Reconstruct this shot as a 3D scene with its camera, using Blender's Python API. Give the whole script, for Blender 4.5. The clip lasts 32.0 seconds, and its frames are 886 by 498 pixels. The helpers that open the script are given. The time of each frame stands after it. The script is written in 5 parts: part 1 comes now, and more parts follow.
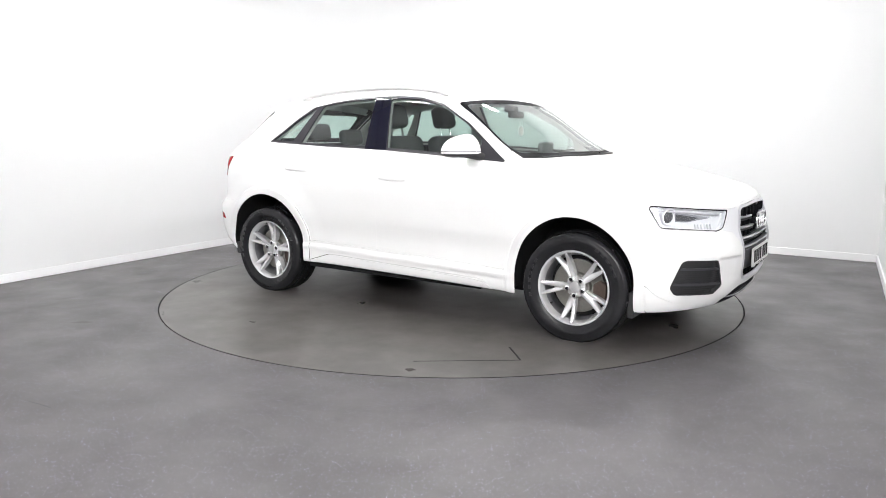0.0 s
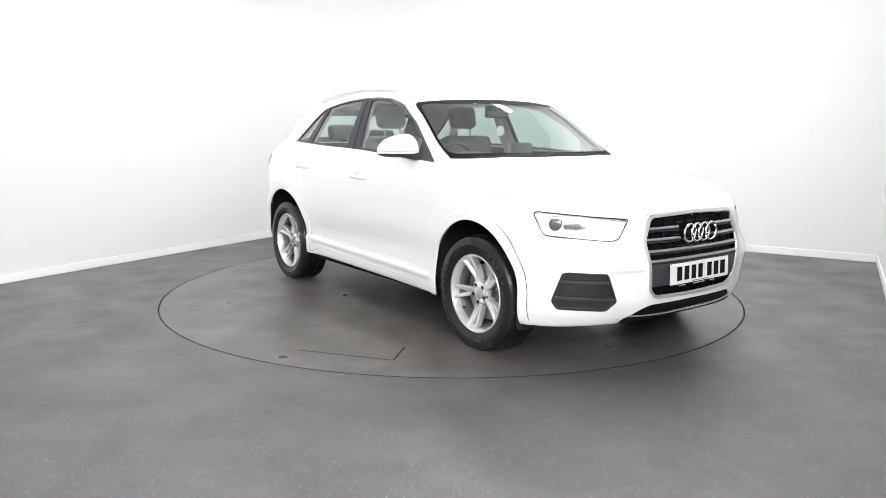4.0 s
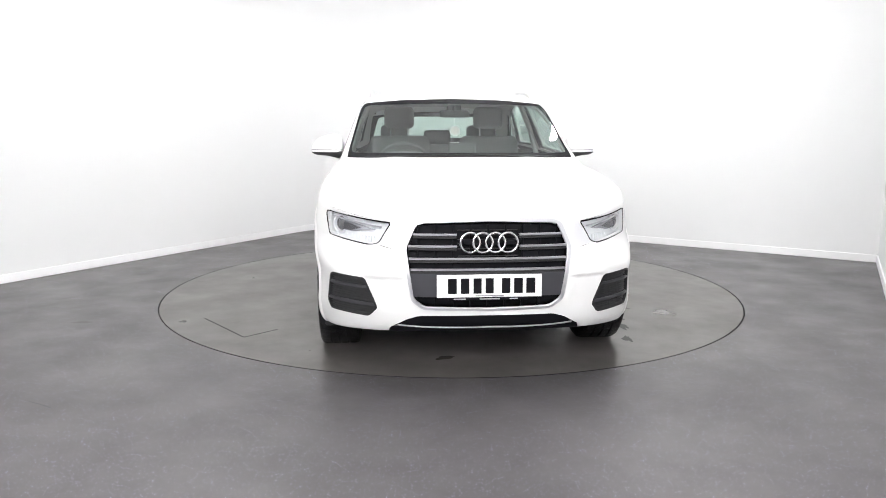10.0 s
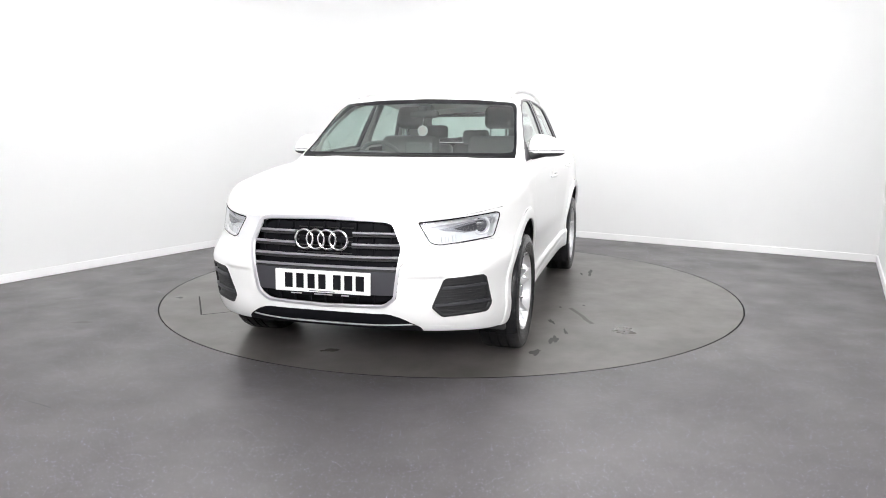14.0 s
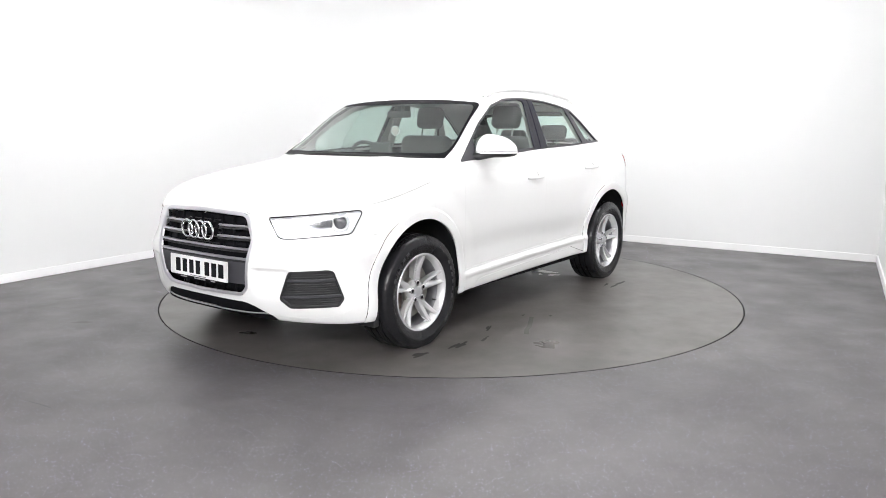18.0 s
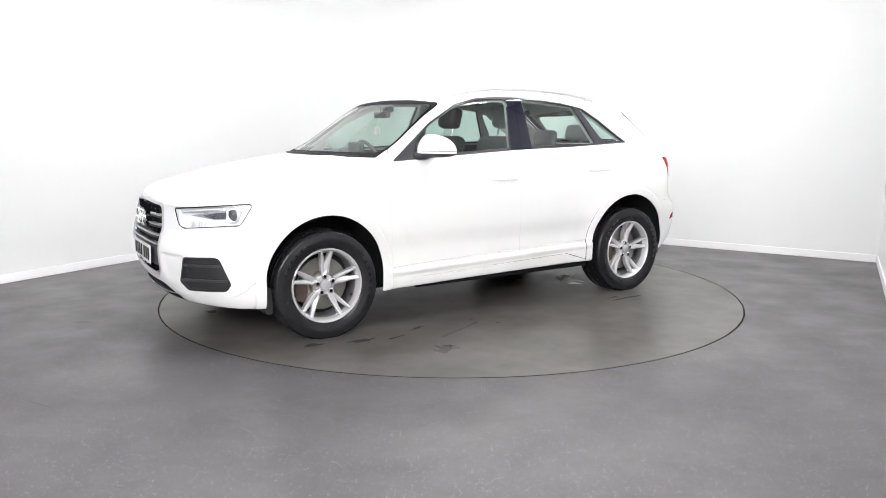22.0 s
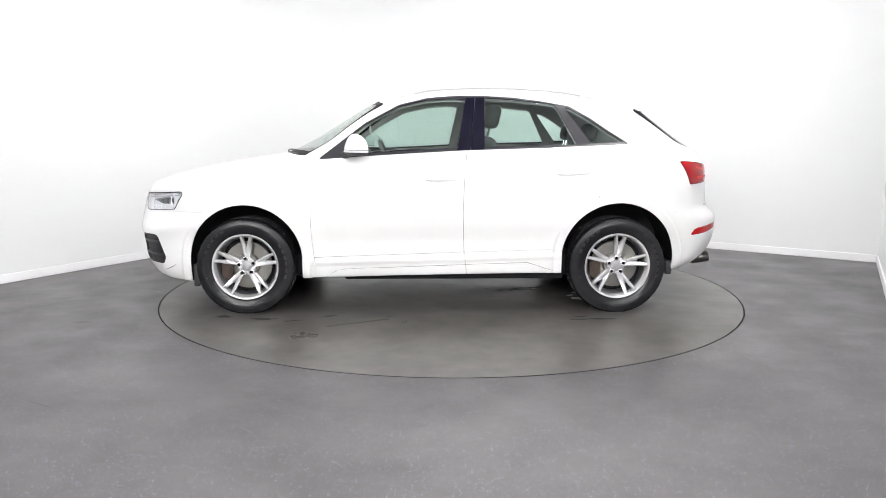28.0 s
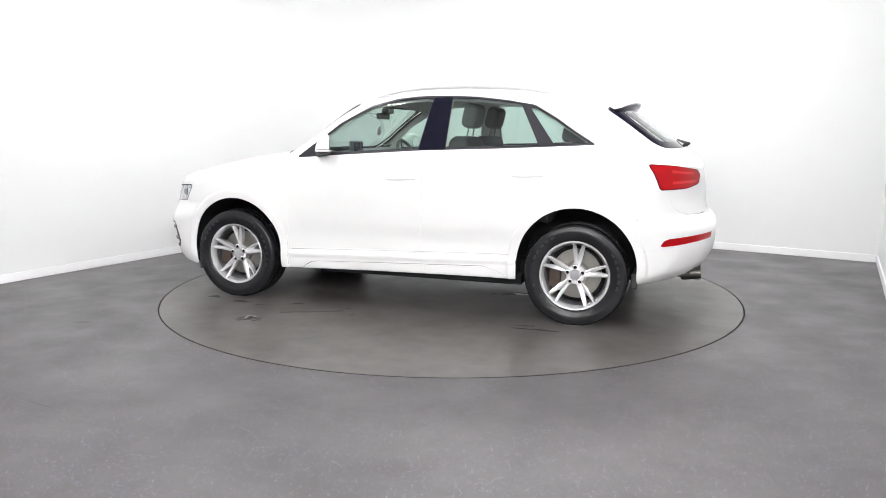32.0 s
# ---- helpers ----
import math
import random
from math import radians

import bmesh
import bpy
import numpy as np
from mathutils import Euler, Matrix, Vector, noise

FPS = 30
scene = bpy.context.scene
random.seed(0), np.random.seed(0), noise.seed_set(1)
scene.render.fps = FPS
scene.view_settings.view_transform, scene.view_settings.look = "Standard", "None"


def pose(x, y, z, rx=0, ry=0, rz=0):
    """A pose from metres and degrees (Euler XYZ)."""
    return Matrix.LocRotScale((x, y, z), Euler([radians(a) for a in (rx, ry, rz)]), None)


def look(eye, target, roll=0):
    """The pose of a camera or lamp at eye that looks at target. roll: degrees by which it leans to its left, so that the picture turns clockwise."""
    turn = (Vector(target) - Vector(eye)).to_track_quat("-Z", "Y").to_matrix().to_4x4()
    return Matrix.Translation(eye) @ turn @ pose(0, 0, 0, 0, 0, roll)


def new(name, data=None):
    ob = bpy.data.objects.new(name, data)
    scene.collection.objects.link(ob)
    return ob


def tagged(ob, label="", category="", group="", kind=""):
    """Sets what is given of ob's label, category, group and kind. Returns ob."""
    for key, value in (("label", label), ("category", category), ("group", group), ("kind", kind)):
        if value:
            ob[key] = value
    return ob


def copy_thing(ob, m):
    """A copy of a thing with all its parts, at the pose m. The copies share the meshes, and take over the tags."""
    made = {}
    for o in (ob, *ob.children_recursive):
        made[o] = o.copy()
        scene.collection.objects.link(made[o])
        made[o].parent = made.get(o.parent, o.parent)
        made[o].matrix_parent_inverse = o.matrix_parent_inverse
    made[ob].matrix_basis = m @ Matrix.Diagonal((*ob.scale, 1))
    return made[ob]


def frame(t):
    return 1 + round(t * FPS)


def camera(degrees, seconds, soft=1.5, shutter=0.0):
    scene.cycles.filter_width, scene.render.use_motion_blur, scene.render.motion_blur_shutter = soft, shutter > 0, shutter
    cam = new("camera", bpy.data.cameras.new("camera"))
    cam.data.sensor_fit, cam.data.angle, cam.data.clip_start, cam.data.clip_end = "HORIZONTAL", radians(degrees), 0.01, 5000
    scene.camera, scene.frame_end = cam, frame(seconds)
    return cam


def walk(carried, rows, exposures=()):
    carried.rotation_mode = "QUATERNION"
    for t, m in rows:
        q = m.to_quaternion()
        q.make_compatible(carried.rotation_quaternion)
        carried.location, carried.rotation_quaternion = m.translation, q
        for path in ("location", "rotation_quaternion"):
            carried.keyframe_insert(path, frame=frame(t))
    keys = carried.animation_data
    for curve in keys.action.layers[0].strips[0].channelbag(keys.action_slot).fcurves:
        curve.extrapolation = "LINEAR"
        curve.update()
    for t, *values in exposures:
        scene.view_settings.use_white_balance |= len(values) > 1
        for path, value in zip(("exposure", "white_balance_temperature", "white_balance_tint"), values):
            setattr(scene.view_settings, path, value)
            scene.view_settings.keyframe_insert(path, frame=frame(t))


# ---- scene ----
cam = camera(62.74, 32.0, soft=0.9)
CAM_EYE = (0.0, -5.8605, 1.2633)
CAM_POSE = look(CAM_EYE, (-0.0103 * 5.8, -0.0605, 1.2633 - 5.8 * math.tan(radians(9.183))), 0.114)
walk(cam, [(0.0, CAM_POSE), (32.0, CAM_POSE)])

TURN_START, TURN_RATE = -32.70, -5.185   # heading of the car in degrees and degrees per second
CAR_OFF = (0.156, -0.0324)               # the car's middle, away from the turntable's axis

# ---- light ----
EXPOSURE = 0.0
GLOW = 180.0
# Strength of the fill lights added behind the camera.
FILL_GLOW = 17.2
scene.view_settings.exposure = EXPOSURE
world = bpy.data.worlds.new("world")
scene.world = world
world.use_nodes = True
world.node_tree.nodes["Background"].inputs[0].default_value = (0.9, 0.95, 1.0, 1)
world.node_tree.nodes["Background"].inputs[1].default_value = 0.1


# ---- materials ----
def mat(name, col=(0.8, 0.8, 0.8), rough=0.5, metal=0.0, coat=0.0, spec=0.5, noise_amt=0.0, noise_scale=30.0, bump=0.0, bump_scale=200.0):
    """Principled material with a little variation of tone and relief."""
    m = bpy.data.materials.new(name)
    m.use_nodes = True
    nt = m.node_tree
    b = nt.nodes["Principled BSDF"]
    b.inputs["Base Color"].default_value = (*col, 1)
    b.inputs["Roughness"].default_value = rough
    b.inputs["Metallic"].default_value = metal
    b.inputs["Coat Weight"].default_value = coat
    b.inputs["Coat Roughness"].default_value = 0.03
    b.inputs["Specular IOR Level"].default_value = spec
    tc = nt.nodes.new("ShaderNodeTexCoord")
    if noise_amt:
        n = nt.nodes.new("ShaderNodeTexNoise")
        n.inputs["Scale"].default_value, n.inputs["Detail"].default_value = noise_scale, 6
        nt.links.new(tc.outputs["Object"], n.inputs["Vector"])
        r = nt.nodes.new("ShaderNodeMapRange")
        r.inputs["To Min"].default_value, r.inputs["To Max"].default_value = 1 - noise_amt, 1 + noise_amt
        nt.links.new(n.outputs[0], r.inputs["Value"])
        mx = nt.nodes.new("ShaderNodeVectorMath")
        mx.operation = "SCALE"
        mx.inputs[0].default_value = col
        nt.links.new(r.outputs[0], mx.inputs["Scale"])
        nt.links.new(mx.outputs[0], b.inputs["Base Color"])
        rr = nt.nodes.new("ShaderNodeMapRange")
        rr.inputs["To Min"].default_value, rr.inputs["To Max"].default_value = max(rough - 0.08, 0.02), min(rough + 0.08, 1)
        nt.links.new(n.outputs[0], rr.inputs["Value"])
        nt.links.new(rr.outputs[0], b.inputs["Roughness"])
    if bump:
        n2 = nt.nodes.new("ShaderNodeTexNoise")
        n2.inputs["Scale"].default_value, n2.inputs["Detail"].default_value = bump_scale, 4
        nt.links.new(tc.outputs["Object"], n2.inputs["Vector"])
        bp = nt.nodes.new("ShaderNodeBump")
        bp.inputs["Strength"].default_value, bp.inputs["Distance"].default_value = bump, 0.002
        nt.links.new(n2.outputs[0], bp.inputs["Height"])
        nt.links.new(bp.outputs[0], b.inputs["Normal"])
    return m


def glass_mat(name, tint, gloss=1.0, rough=0.0, base=0.095, edge=0.9):
    """A thin pane: tinted see-through with a Fresnel gloss."""
    m = bpy.data.materials.new(name)
    m.use_nodes = True
    nt = m.node_tree
    nt.nodes.remove(nt.nodes["Principled BSDF"])
    out = nt.nodes["Material Output"]
    tr = nt.nodes.new("ShaderNodeBsdfTransparent")
    tr.inputs[0].default_value = (*tint, 1)
    gl = nt.nodes.new("ShaderNodeBsdfGlossy")
    gl.inputs[0].default_value, gl.inputs["Roughness"].default_value = (gloss, gloss, gloss, 1), rough
    lw = nt.nodes.new("ShaderNodeLayerWeight")
    lw.inputs["Blend"].default_value = 0.5
    pw = nt.nodes.new("ShaderNodeMath")
    pw.operation, pw.inputs[1].default_value = "POWER", 4.5
    fr = nt.nodes.new("ShaderNodeMath")
    fr.operation, fr.inputs[1].default_value, fr.inputs[2].default_value = "MULTIPLY_ADD", edge, base
    nt.links.new(lw.outputs["Facing"], pw.inputs[0])
    nt.links.new(pw.outputs[0], fr.inputs[0])
    mx = nt.nodes.new("ShaderNodeMixShader")
    nt.links.new(fr.outputs[0], mx.inputs[0])
    nt.links.new(tr.outputs[0], mx.inputs[1])
    nt.links.new(gl.outputs[0], mx.inputs[2])
    nt.links.new(mx.outputs[0], out.inputs[0])
    return m


def floor_mat(name, base, gloss, speck=True):
    """Dark speckled safety vinyl: scuffs, dust and fine pale flecks."""
    m = bpy.data.materials.new(name)
    m.use_nodes = True
    nt = m.node_tree
    N, L = nt.nodes, nt.links
    b = N["Principled BSDF"]
    tc = N.new("ShaderNodeTexCoord")

    def tex(scale, detail=6, rough=0.6):
        n = N.new("ShaderNodeTexNoise")
        n.inputs["Scale"].default_value, n.inputs["Detail"].default_value, n.inputs["Roughness"].default_value = scale, detail, rough
        L.new(tc.outputs["Object"], n.inputs["Vector"])
        return n.outputs[0]

    def ramp(val, a, c, lo, hi):
        r = N.new("ShaderNodeMapRange")
        for k, v in (("From Min", a), ("From Max", c), ("To Min", lo), ("To Max", hi)):
            r.inputs[k].default_value = v
        L.new(val, r.inputs["Value"])
        return r.outputs[0]

    def math_node(op, p, q):
        n = N.new("ShaderNodeMath")
        n.operation = op
        for i, v in enumerate((p, q)):
            if isinstance(v, float):
                n.inputs[i].default_value = v
            else:
                L.new(v, n.inputs[i])
        return n.outputs[0]

    big = ramp(tex(0.7 if speck else 1.9, 5), 0.3, 0.7, 0.80 if speck else 0.72, 1.20 if speck else 1.26)
    mid = ramp(tex(9 if speck else 6, 6), 0.3, 0.7, 0.9 if speck else 0.78, 1.12 if speck else 1.2)
    tone = math_node("MULTIPLY", big, mid)
    col = N.new("ShaderNodeVectorMath")
    col.operation = "SCALE"
    col.inputs[0].default_value = base
    L.new(tone, col.inputs["Scale"])
    last = col.outputs[0]
    if speck:
        for scale, rad, keep, c in ((110.0, 0.25, 0.70, (0.19, 0.185, 0.27)), (190.0, 0.27, 0.6, (0.125, 0.115, 0.13)), (82.0, 0.19, 0.84, (0.50, 0.49, 0.72))):
            v = N.new("ShaderNodeTexVoronoi")
            v.inputs["Scale"].default_value = scale
            L.new(tc.outputs["Object"], v.inputs["Vector"])
            sep = N.new("ShaderNodeSeparateColor")
            L.new(v.outputs["Color"], sep.inputs[0])
            mask = math_node("MULTIPLY", math_node("LESS_THAN", v.outputs["Distance"], rad), math_node("GREATER_THAN", sep.outputs[0], keep))
            mx = N.new("ShaderNodeMix")
            mx.data_type = "RGBA"
            L.new(mask, mx.inputs["Factor"])
            L.new(last, mx.inputs["A"])
            mx.inputs["B"].default_value = (*c, 1)
            last = mx.outputs["Result"]
    L.new(last, b.inputs["Base Color"])
    L.new(ramp(tex(2.5, 4, 0.5), 0.3, 0.7, gloss, gloss + (0.17 if speck else 0.11)), b.inputs["Roughness"])
    b.inputs["Specular IOR Level"].default_value = 0.47
    bp = N.new("ShaderNodeBump")
    bp.inputs["Strength"].default_value, bp.inputs["Distance"].default_value = 0.12, 0.001
    L.new(tex(160, 3), bp.inputs["Height"])
    L.new(bp.outputs[0], b.inputs["Normal"])
    return m


M_PAINT = mat("white_paint", (0.80, 0.80, 0.80), 0.35, coat=0.5, noise_amt=0.008, noise_scale=6)
M_BLACK = mat("gloss_black", (0.008, 0.008, 0.018), 0.03, spec=0.3)
M_TRIM = mat("satin_black_trim", (0.024, 0.023, 0.030), 0.4, noise_amt=0.1, noise_scale=80)
M_PLASTIC = mat("black_plastic", (0.02, 0.02, 0.022), 0.5, noise_amt=0.15, noise_scale=60, bump=0.1, bump_scale=500)
M_GREY = mat("grey_plastic", (0.11, 0.11, 0.12), 0.45, noise_amt=0.08, noise_scale=50)
M_CHROME = mat("chrome", (0.86, 0.86, 0.88), 0.14, metal=1.0)
M_ALU = mat("matt_aluminium", (0.62, 0.62, 0.64), 0.3, metal=0.9, noise_amt=0.05, noise_scale=40)
M_ALLOY = mat("silver_alloy", (0.74, 0.74, 0.755), 0.24, metal=0.6, coat=0.3, noise_amt=0.01, noise_scale=4)
M_GREYCAP = mat("grey_cap", (0.35, 0.35, 0.36), 0.45, metal=0.3, noise_amt=0.05)
# Same alloy as the rim; the shade behind the spokes is in the colour.
M_BARREL_SHADED = mat("shaded_barrel", (0.13, 0.13, 0.14), 0.45, metal=0.6, noise_amt=0.2, noise_scale=30)
M_RUBBER = mat("tyre_rubber", (0.014, 0.014, 0.016), 0.24, spec=0.3, noise_amt=0.3, noise_scale=14, bump=0.9, bump_scale=38)
M_RUBBER2 = mat("tyre_lettering", (0.010, 0.010, 0.012), 0.28, spec=0.3)
M_DISC = mat("brake_steel", (0.20, 0.195, 0.18), 0.4, metal=0.75, noise_amt=0.15, noise_scale=60)
M_RUST = mat("rusty_caliper", (0.052, 0.035, 0.028), 0.8, noise_amt=0.4, noise_scale=40)
M_DARK = mat("dark_underside", (0.016, 0.016, 0.017), 0.8, spec=0.1, noise_amt=0.2, noise_scale=20)
M_RED = mat("red_lens", (0.40, 0.005, 0.008), 0.15, spec=0.2, noise_amt=0.05, noise_scale=60)
M_RED_DARK = mat("deep_red_lens", (0.18, 0.004, 0.008), 0.15, spec=0.2)
M_PLATE = mat("plate_white", (0.74, 0.74, 0.74), 0.4, noise_amt=0.02)
M_INK = mat("plate_ink", (0.006, 0.006, 0.008), 0.65, spec=0.1)
M_FABRIC = mat("dark_seat_cloth", (0.095, 0.10, 0.10), 0.85, noise_amt=0.25, noise_scale=120, bump=0.3, bump_scale=600)
M_DASH = mat("dashboard_plastic", (0.12, 0.127, 0.127), 0.6, noise_amt=0.12, noise_scale=90, bump=0.2, bump_scale=700)
M_LINER = mat("headliner_cloth", (0.50, 0.50, 0.48), 0.9, noise_amt=0.06, noise_scale=90)
M_LAMP_IN = mat("lamp_reflector", (0.86, 0.87, 0.89), 0.25, metal=0.14, noise_amt=0.04, noise_scale=60)
M_WALL = mat("white_wall_paint", (0.71, 0.715, 0.72), 0.75, noise_amt=0.012, noise_scale=1.2, bump=0.05, bump_scale=120)
M_BASE = mat("white_gloss_baseboard", (0.80, 0.80, 0.81), 0.35, noise_amt=0.03, noise_scale=8)
M_GLASS = glass_mat("tinted_glass", (0.70, 0.825, 0.775))
M_SCREEN = glass_mat("windscreen_glass", (0.71, 0.825, 0.78), base=0.225, edge=0.45)
M_LENS = glass_mat("clear_lens", (0.93, 0.94, 0.95), base=0.02)
M_FLOOR = floor_mat("speckled_vinyl", (0.083, 0.078, 0.0805), 0.33)
M_DECK = floor_mat("worn_vinyl", (0.095, 0.088, 0.084), 0.27, speck=False)
M_SILVER = mat("silver_paint", (0.76, 0.76, 0.79), 0.3, metal=0.3, coat=0.4)
M_SLAT = mat("satin_slat", (0.46, 0.46, 0.49), 0.32, metal=0.7, noise_amt=0.05)
M_PANEL = mat("anthracite_panel", (0.10, 0.10, 0.115), 0.4, noise_amt=0.05)
M_RAIL = mat("brushed_silver_rail", (0.66, 0.65, 0.65), 0.34, metal=0.4, noise_amt=0.03, noise_scale=40)
M_FIN = mat("black_intake_fin", (0.045, 0.045, 0.052), 0.35, noise_amt=0.1, noise_scale=60)
M_WEDGE = mat("lamp_wedge", (0.45, 0.45, 0.49), 0.2, metal=0.4, noise_amt=0.05)
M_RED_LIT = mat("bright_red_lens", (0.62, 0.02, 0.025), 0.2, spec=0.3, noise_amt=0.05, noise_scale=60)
M_FRAME = mat("satin_silver_frame", (0.62, 0.62, 0.65), 0.38, metal=0.75, noise_amt=0.02)
M_MIRROR = mat("mirror_glass", (0.85, 0.87, 0.87), 0.03, metal=1.0)
M_PENDANT = mat("pearl_pendant", (0.75, 0.68, 0.66), 0.3, noise_amt=0.1, noise_scale=60)
M_PEEL = mat("peeled_patch", (0.85, 0.84, 0.82), 0.3, noise_amt=0.3, noise_scale=50)
M_PIPE = mat("dark_steel", (0.09, 0.085, 0.08), 0.3, metal=0.9, noise_amt=0.2, noise_scale=40)
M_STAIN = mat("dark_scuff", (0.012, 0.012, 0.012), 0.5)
M_WORN = mat("pale_worn_patch", (0.085, 0.08, 0.078), 0.55, noise_amt=0.4, noise_scale=40)
M_DIM = mat("grey_ceiling_paint", (0.60, 0.60, 0.61), 0.8, noise_amt=0.06, noise_scale=2)
M_JOINT = mat("dark_joint", (0.012, 0.012, 0.012), 0.7)

# ---- mesh helpers ----


def empty(name, parent=None):
    ob = new(name)
    ob.parent = parent
    return ob


def mesh_object(name, verts, faces, material, parent=None, label="", smooth=True, normals=None):
    me = bpy.data.meshes.new(name)
    me.from_pydata([tuple(map(float, v)) for v in verts], [], [tuple(map(int, f)) for f in faces])
    me.materials.append(material)
    if smooth:
        me.shade_smooth()
    if normals is not None:
        me.normals_split_custom_set_from_vertices([tuple(map(float, n)) for n in normals])
    ob = new(name, me)
    ob.parent = parent
    return tagged(ob, label)


def part(name, bm, material, parent=None, label="", smooth=False):
    me = bpy.data.meshes.new(name)
    bmesh.ops.recalc_face_normals(bm, faces=bm.faces)
    bm.to_mesh(me)
    bm.free()
    me.materials.append(material)
    if smooth:
        me.shade_smooth()
        me.set_sharp_from_angle(angle=radians(38))
    ob = new(name, me)
    ob.parent = parent
    return tagged(ob, label)


def box_bm(x0, x1, y0, y1, z0, z1, bevel=0.0, seg=2, m=None):
    bm = bmesh.new()
    bmesh.ops.create_cube(bm, size=1.0)
    for v in bm.verts:
        v.co = Vector((x0 + (v.co.x + 0.5) * (x1 - x0), y0 + (v.co.y + 0.5) * (y1 - y0), z0 + (v.co.z + 0.5) * (z1 - z0)))
    if bevel:
        bmesh.ops.bevel(bm, geom=bm.edges[:] + bm.verts[:], offset=bevel, segments=seg, affect="EDGES", profile=0.5)
    if m is not None:
        bm.transform(m)
    return bm


def lathe_bm(profile, steps=48, axis="y", caps=False):
    """Turn a profile of (radius, along) about an axis."""
    bm = bmesh.new()
    rings = []
    for r, a in profile:
        ring = []
        for i in range(steps):
            p = 2 * math.pi * i / steps
            c, s = r * math.cos(p), r * math.sin(p)
            ring.append(bm.verts.new({"y": (c, a, s), "z": (c, s, a), "x": (a, c, s)}[axis]))
        rings.append(ring)
    for p, q in zip(rings, rings[1:]):
        for i in range(steps):
            j = (i + 1) % steps
            bm.faces.new((p[i], p[j], q[j], q[i]))
    if caps:
        bm.faces.new(rings[0][::-1])
        bm.faces.new(rings[-1])
    return bm


def tube_bm(path, radius, steps=8, caps=True, flat=1.0):
    """A round bar along a path of points."""
    bm = bmesh.new()
    pts = [Vector(p) for p in path]
    rings = []
    for i, p in enumerate(pts):
        d = (pts[min(i + 1, len(pts) - 1)] - pts[max(i - 1, 0)]).normalized()
        up = Vector((0, 0, 1)) if abs(d.z) < 0.9 else Vector((1, 0, 0))
        a = d.cross(up).normalized()
        b = a.cross(d).normalized()
        r = radius[i] if isinstance(radius, (list, tuple)) else radius
        rings.append([bm.verts.new(p + a * r * flat * math.cos(2 * math.pi * k / steps) + b * r * math.sin(2 * math.pi * k / steps)) for k in range(steps)])
    for p, q in zip(rings, rings[1:]):
        for i in range(steps):
            j = (i + 1) % steps
            bm.faces.new((p[i], p[j], q[j], q[i]))
    if caps:
        bm.faces.new(rings[0][::-1])
        bm.faces.new(rings[-1])
    return bm


def prism_bm(poly, lo, hi, bevel=0.0, seg=2):
    """A polygon in x, z made thick along y."""
    bm = bmesh.new()
    a = [bm.verts.new((x, lo, z)) for x, z in poly]
    b = [bm.verts.new((x, hi, z)) for x, z in poly]
    bm.faces.new(a)
    bm.faces.new(b[::-1])
    for i in range(len(poly)):
        j = (i + 1) % len(poly)
        bm.faces.new((a[i], b[i], b[j], a[j]))
    bmesh.ops.recalc_face_normals(bm, faces=bm.faces)
    if bevel:
        bmesh.ops.bevel(bm, geom=bm.edges[:] + bm.verts[:], offset=bevel, segments=seg, affect="EDGES", profile=0.5)
    return bm


# ---- the studio ----
def wall_line(a, b):
    return Vector((a[0], a[1], 0)), Vector((b[0] - a[0], b[1] - a[1], 0)).normalized()


L0, LD = wall_line((-3.757, 0.038), (-1.614, 3.825))
B0, BD = wall_line((1.407, 2.988), (4.2, 1.215))
k = ((B0 - L0).x * BD.y - (B0 - L0).y * BD.x) / (LD.x * BD.y - LD.y * BD.x)
CORNER = L0 + LD * k                      # far corner of the studio
RIGHT = Vector((4.2, 1.215, 0))
BACKN = Vector((BD.y, -BD.x, 0))          # into the room, from the back wall
WIDTH = (RIGHT - CORNER).length
DEPTH = 12.5
HEIGHT = 3.7
ROOM = Matrix((( BD.x, -BACKN.x, 0, CORNER.x), (BD.y, -BACKN.y, 0, CORNER.y), (0, 0, 1, 0), (0, 0, 0, 1)))


def room_box(name, x0, x1, y0, y1, z0, z1, material, kind="structure", label="", category="", bevel=0.0, m=ROOM):
    ob = part(name, box_bm(x0, x1, y0, y1, z0, z1, bevel), material)
    ob.matrix_world = m
    return tagged(ob, label, category, kind=kind)


# left wall follows its own line, since the corner is not quite square
LN = Vector((-LD.y, LD.x, 0))
RD = Vector((3.459 - 4.2, -0.187 - 1.215, 0)).normalized()
RN = Vector((-RD.y, RD.x, 0))            # out of the room, from the side wall
SIDE = Matrix(((RD.x, RN.x, 0, RIGHT.x), (RD.y, RN.y, 0, RIGHT.y), (0, 0, 1, 0), (0, 0, 0, 1)))
LEFT = Matrix(((LD.x, LN.x, 0, CORNER.x), (LD.y, LN.y, 0, CORNER.y), (0, 0, 1, 0), (0, 0, 0, 1)))
BEND_R = 1.5                             # the far corner is rounded
BEND_T = BEND_R / math.tan(math.acos(max(-1.0, min(1.0, (-LD).dot(BD)))) / 2)


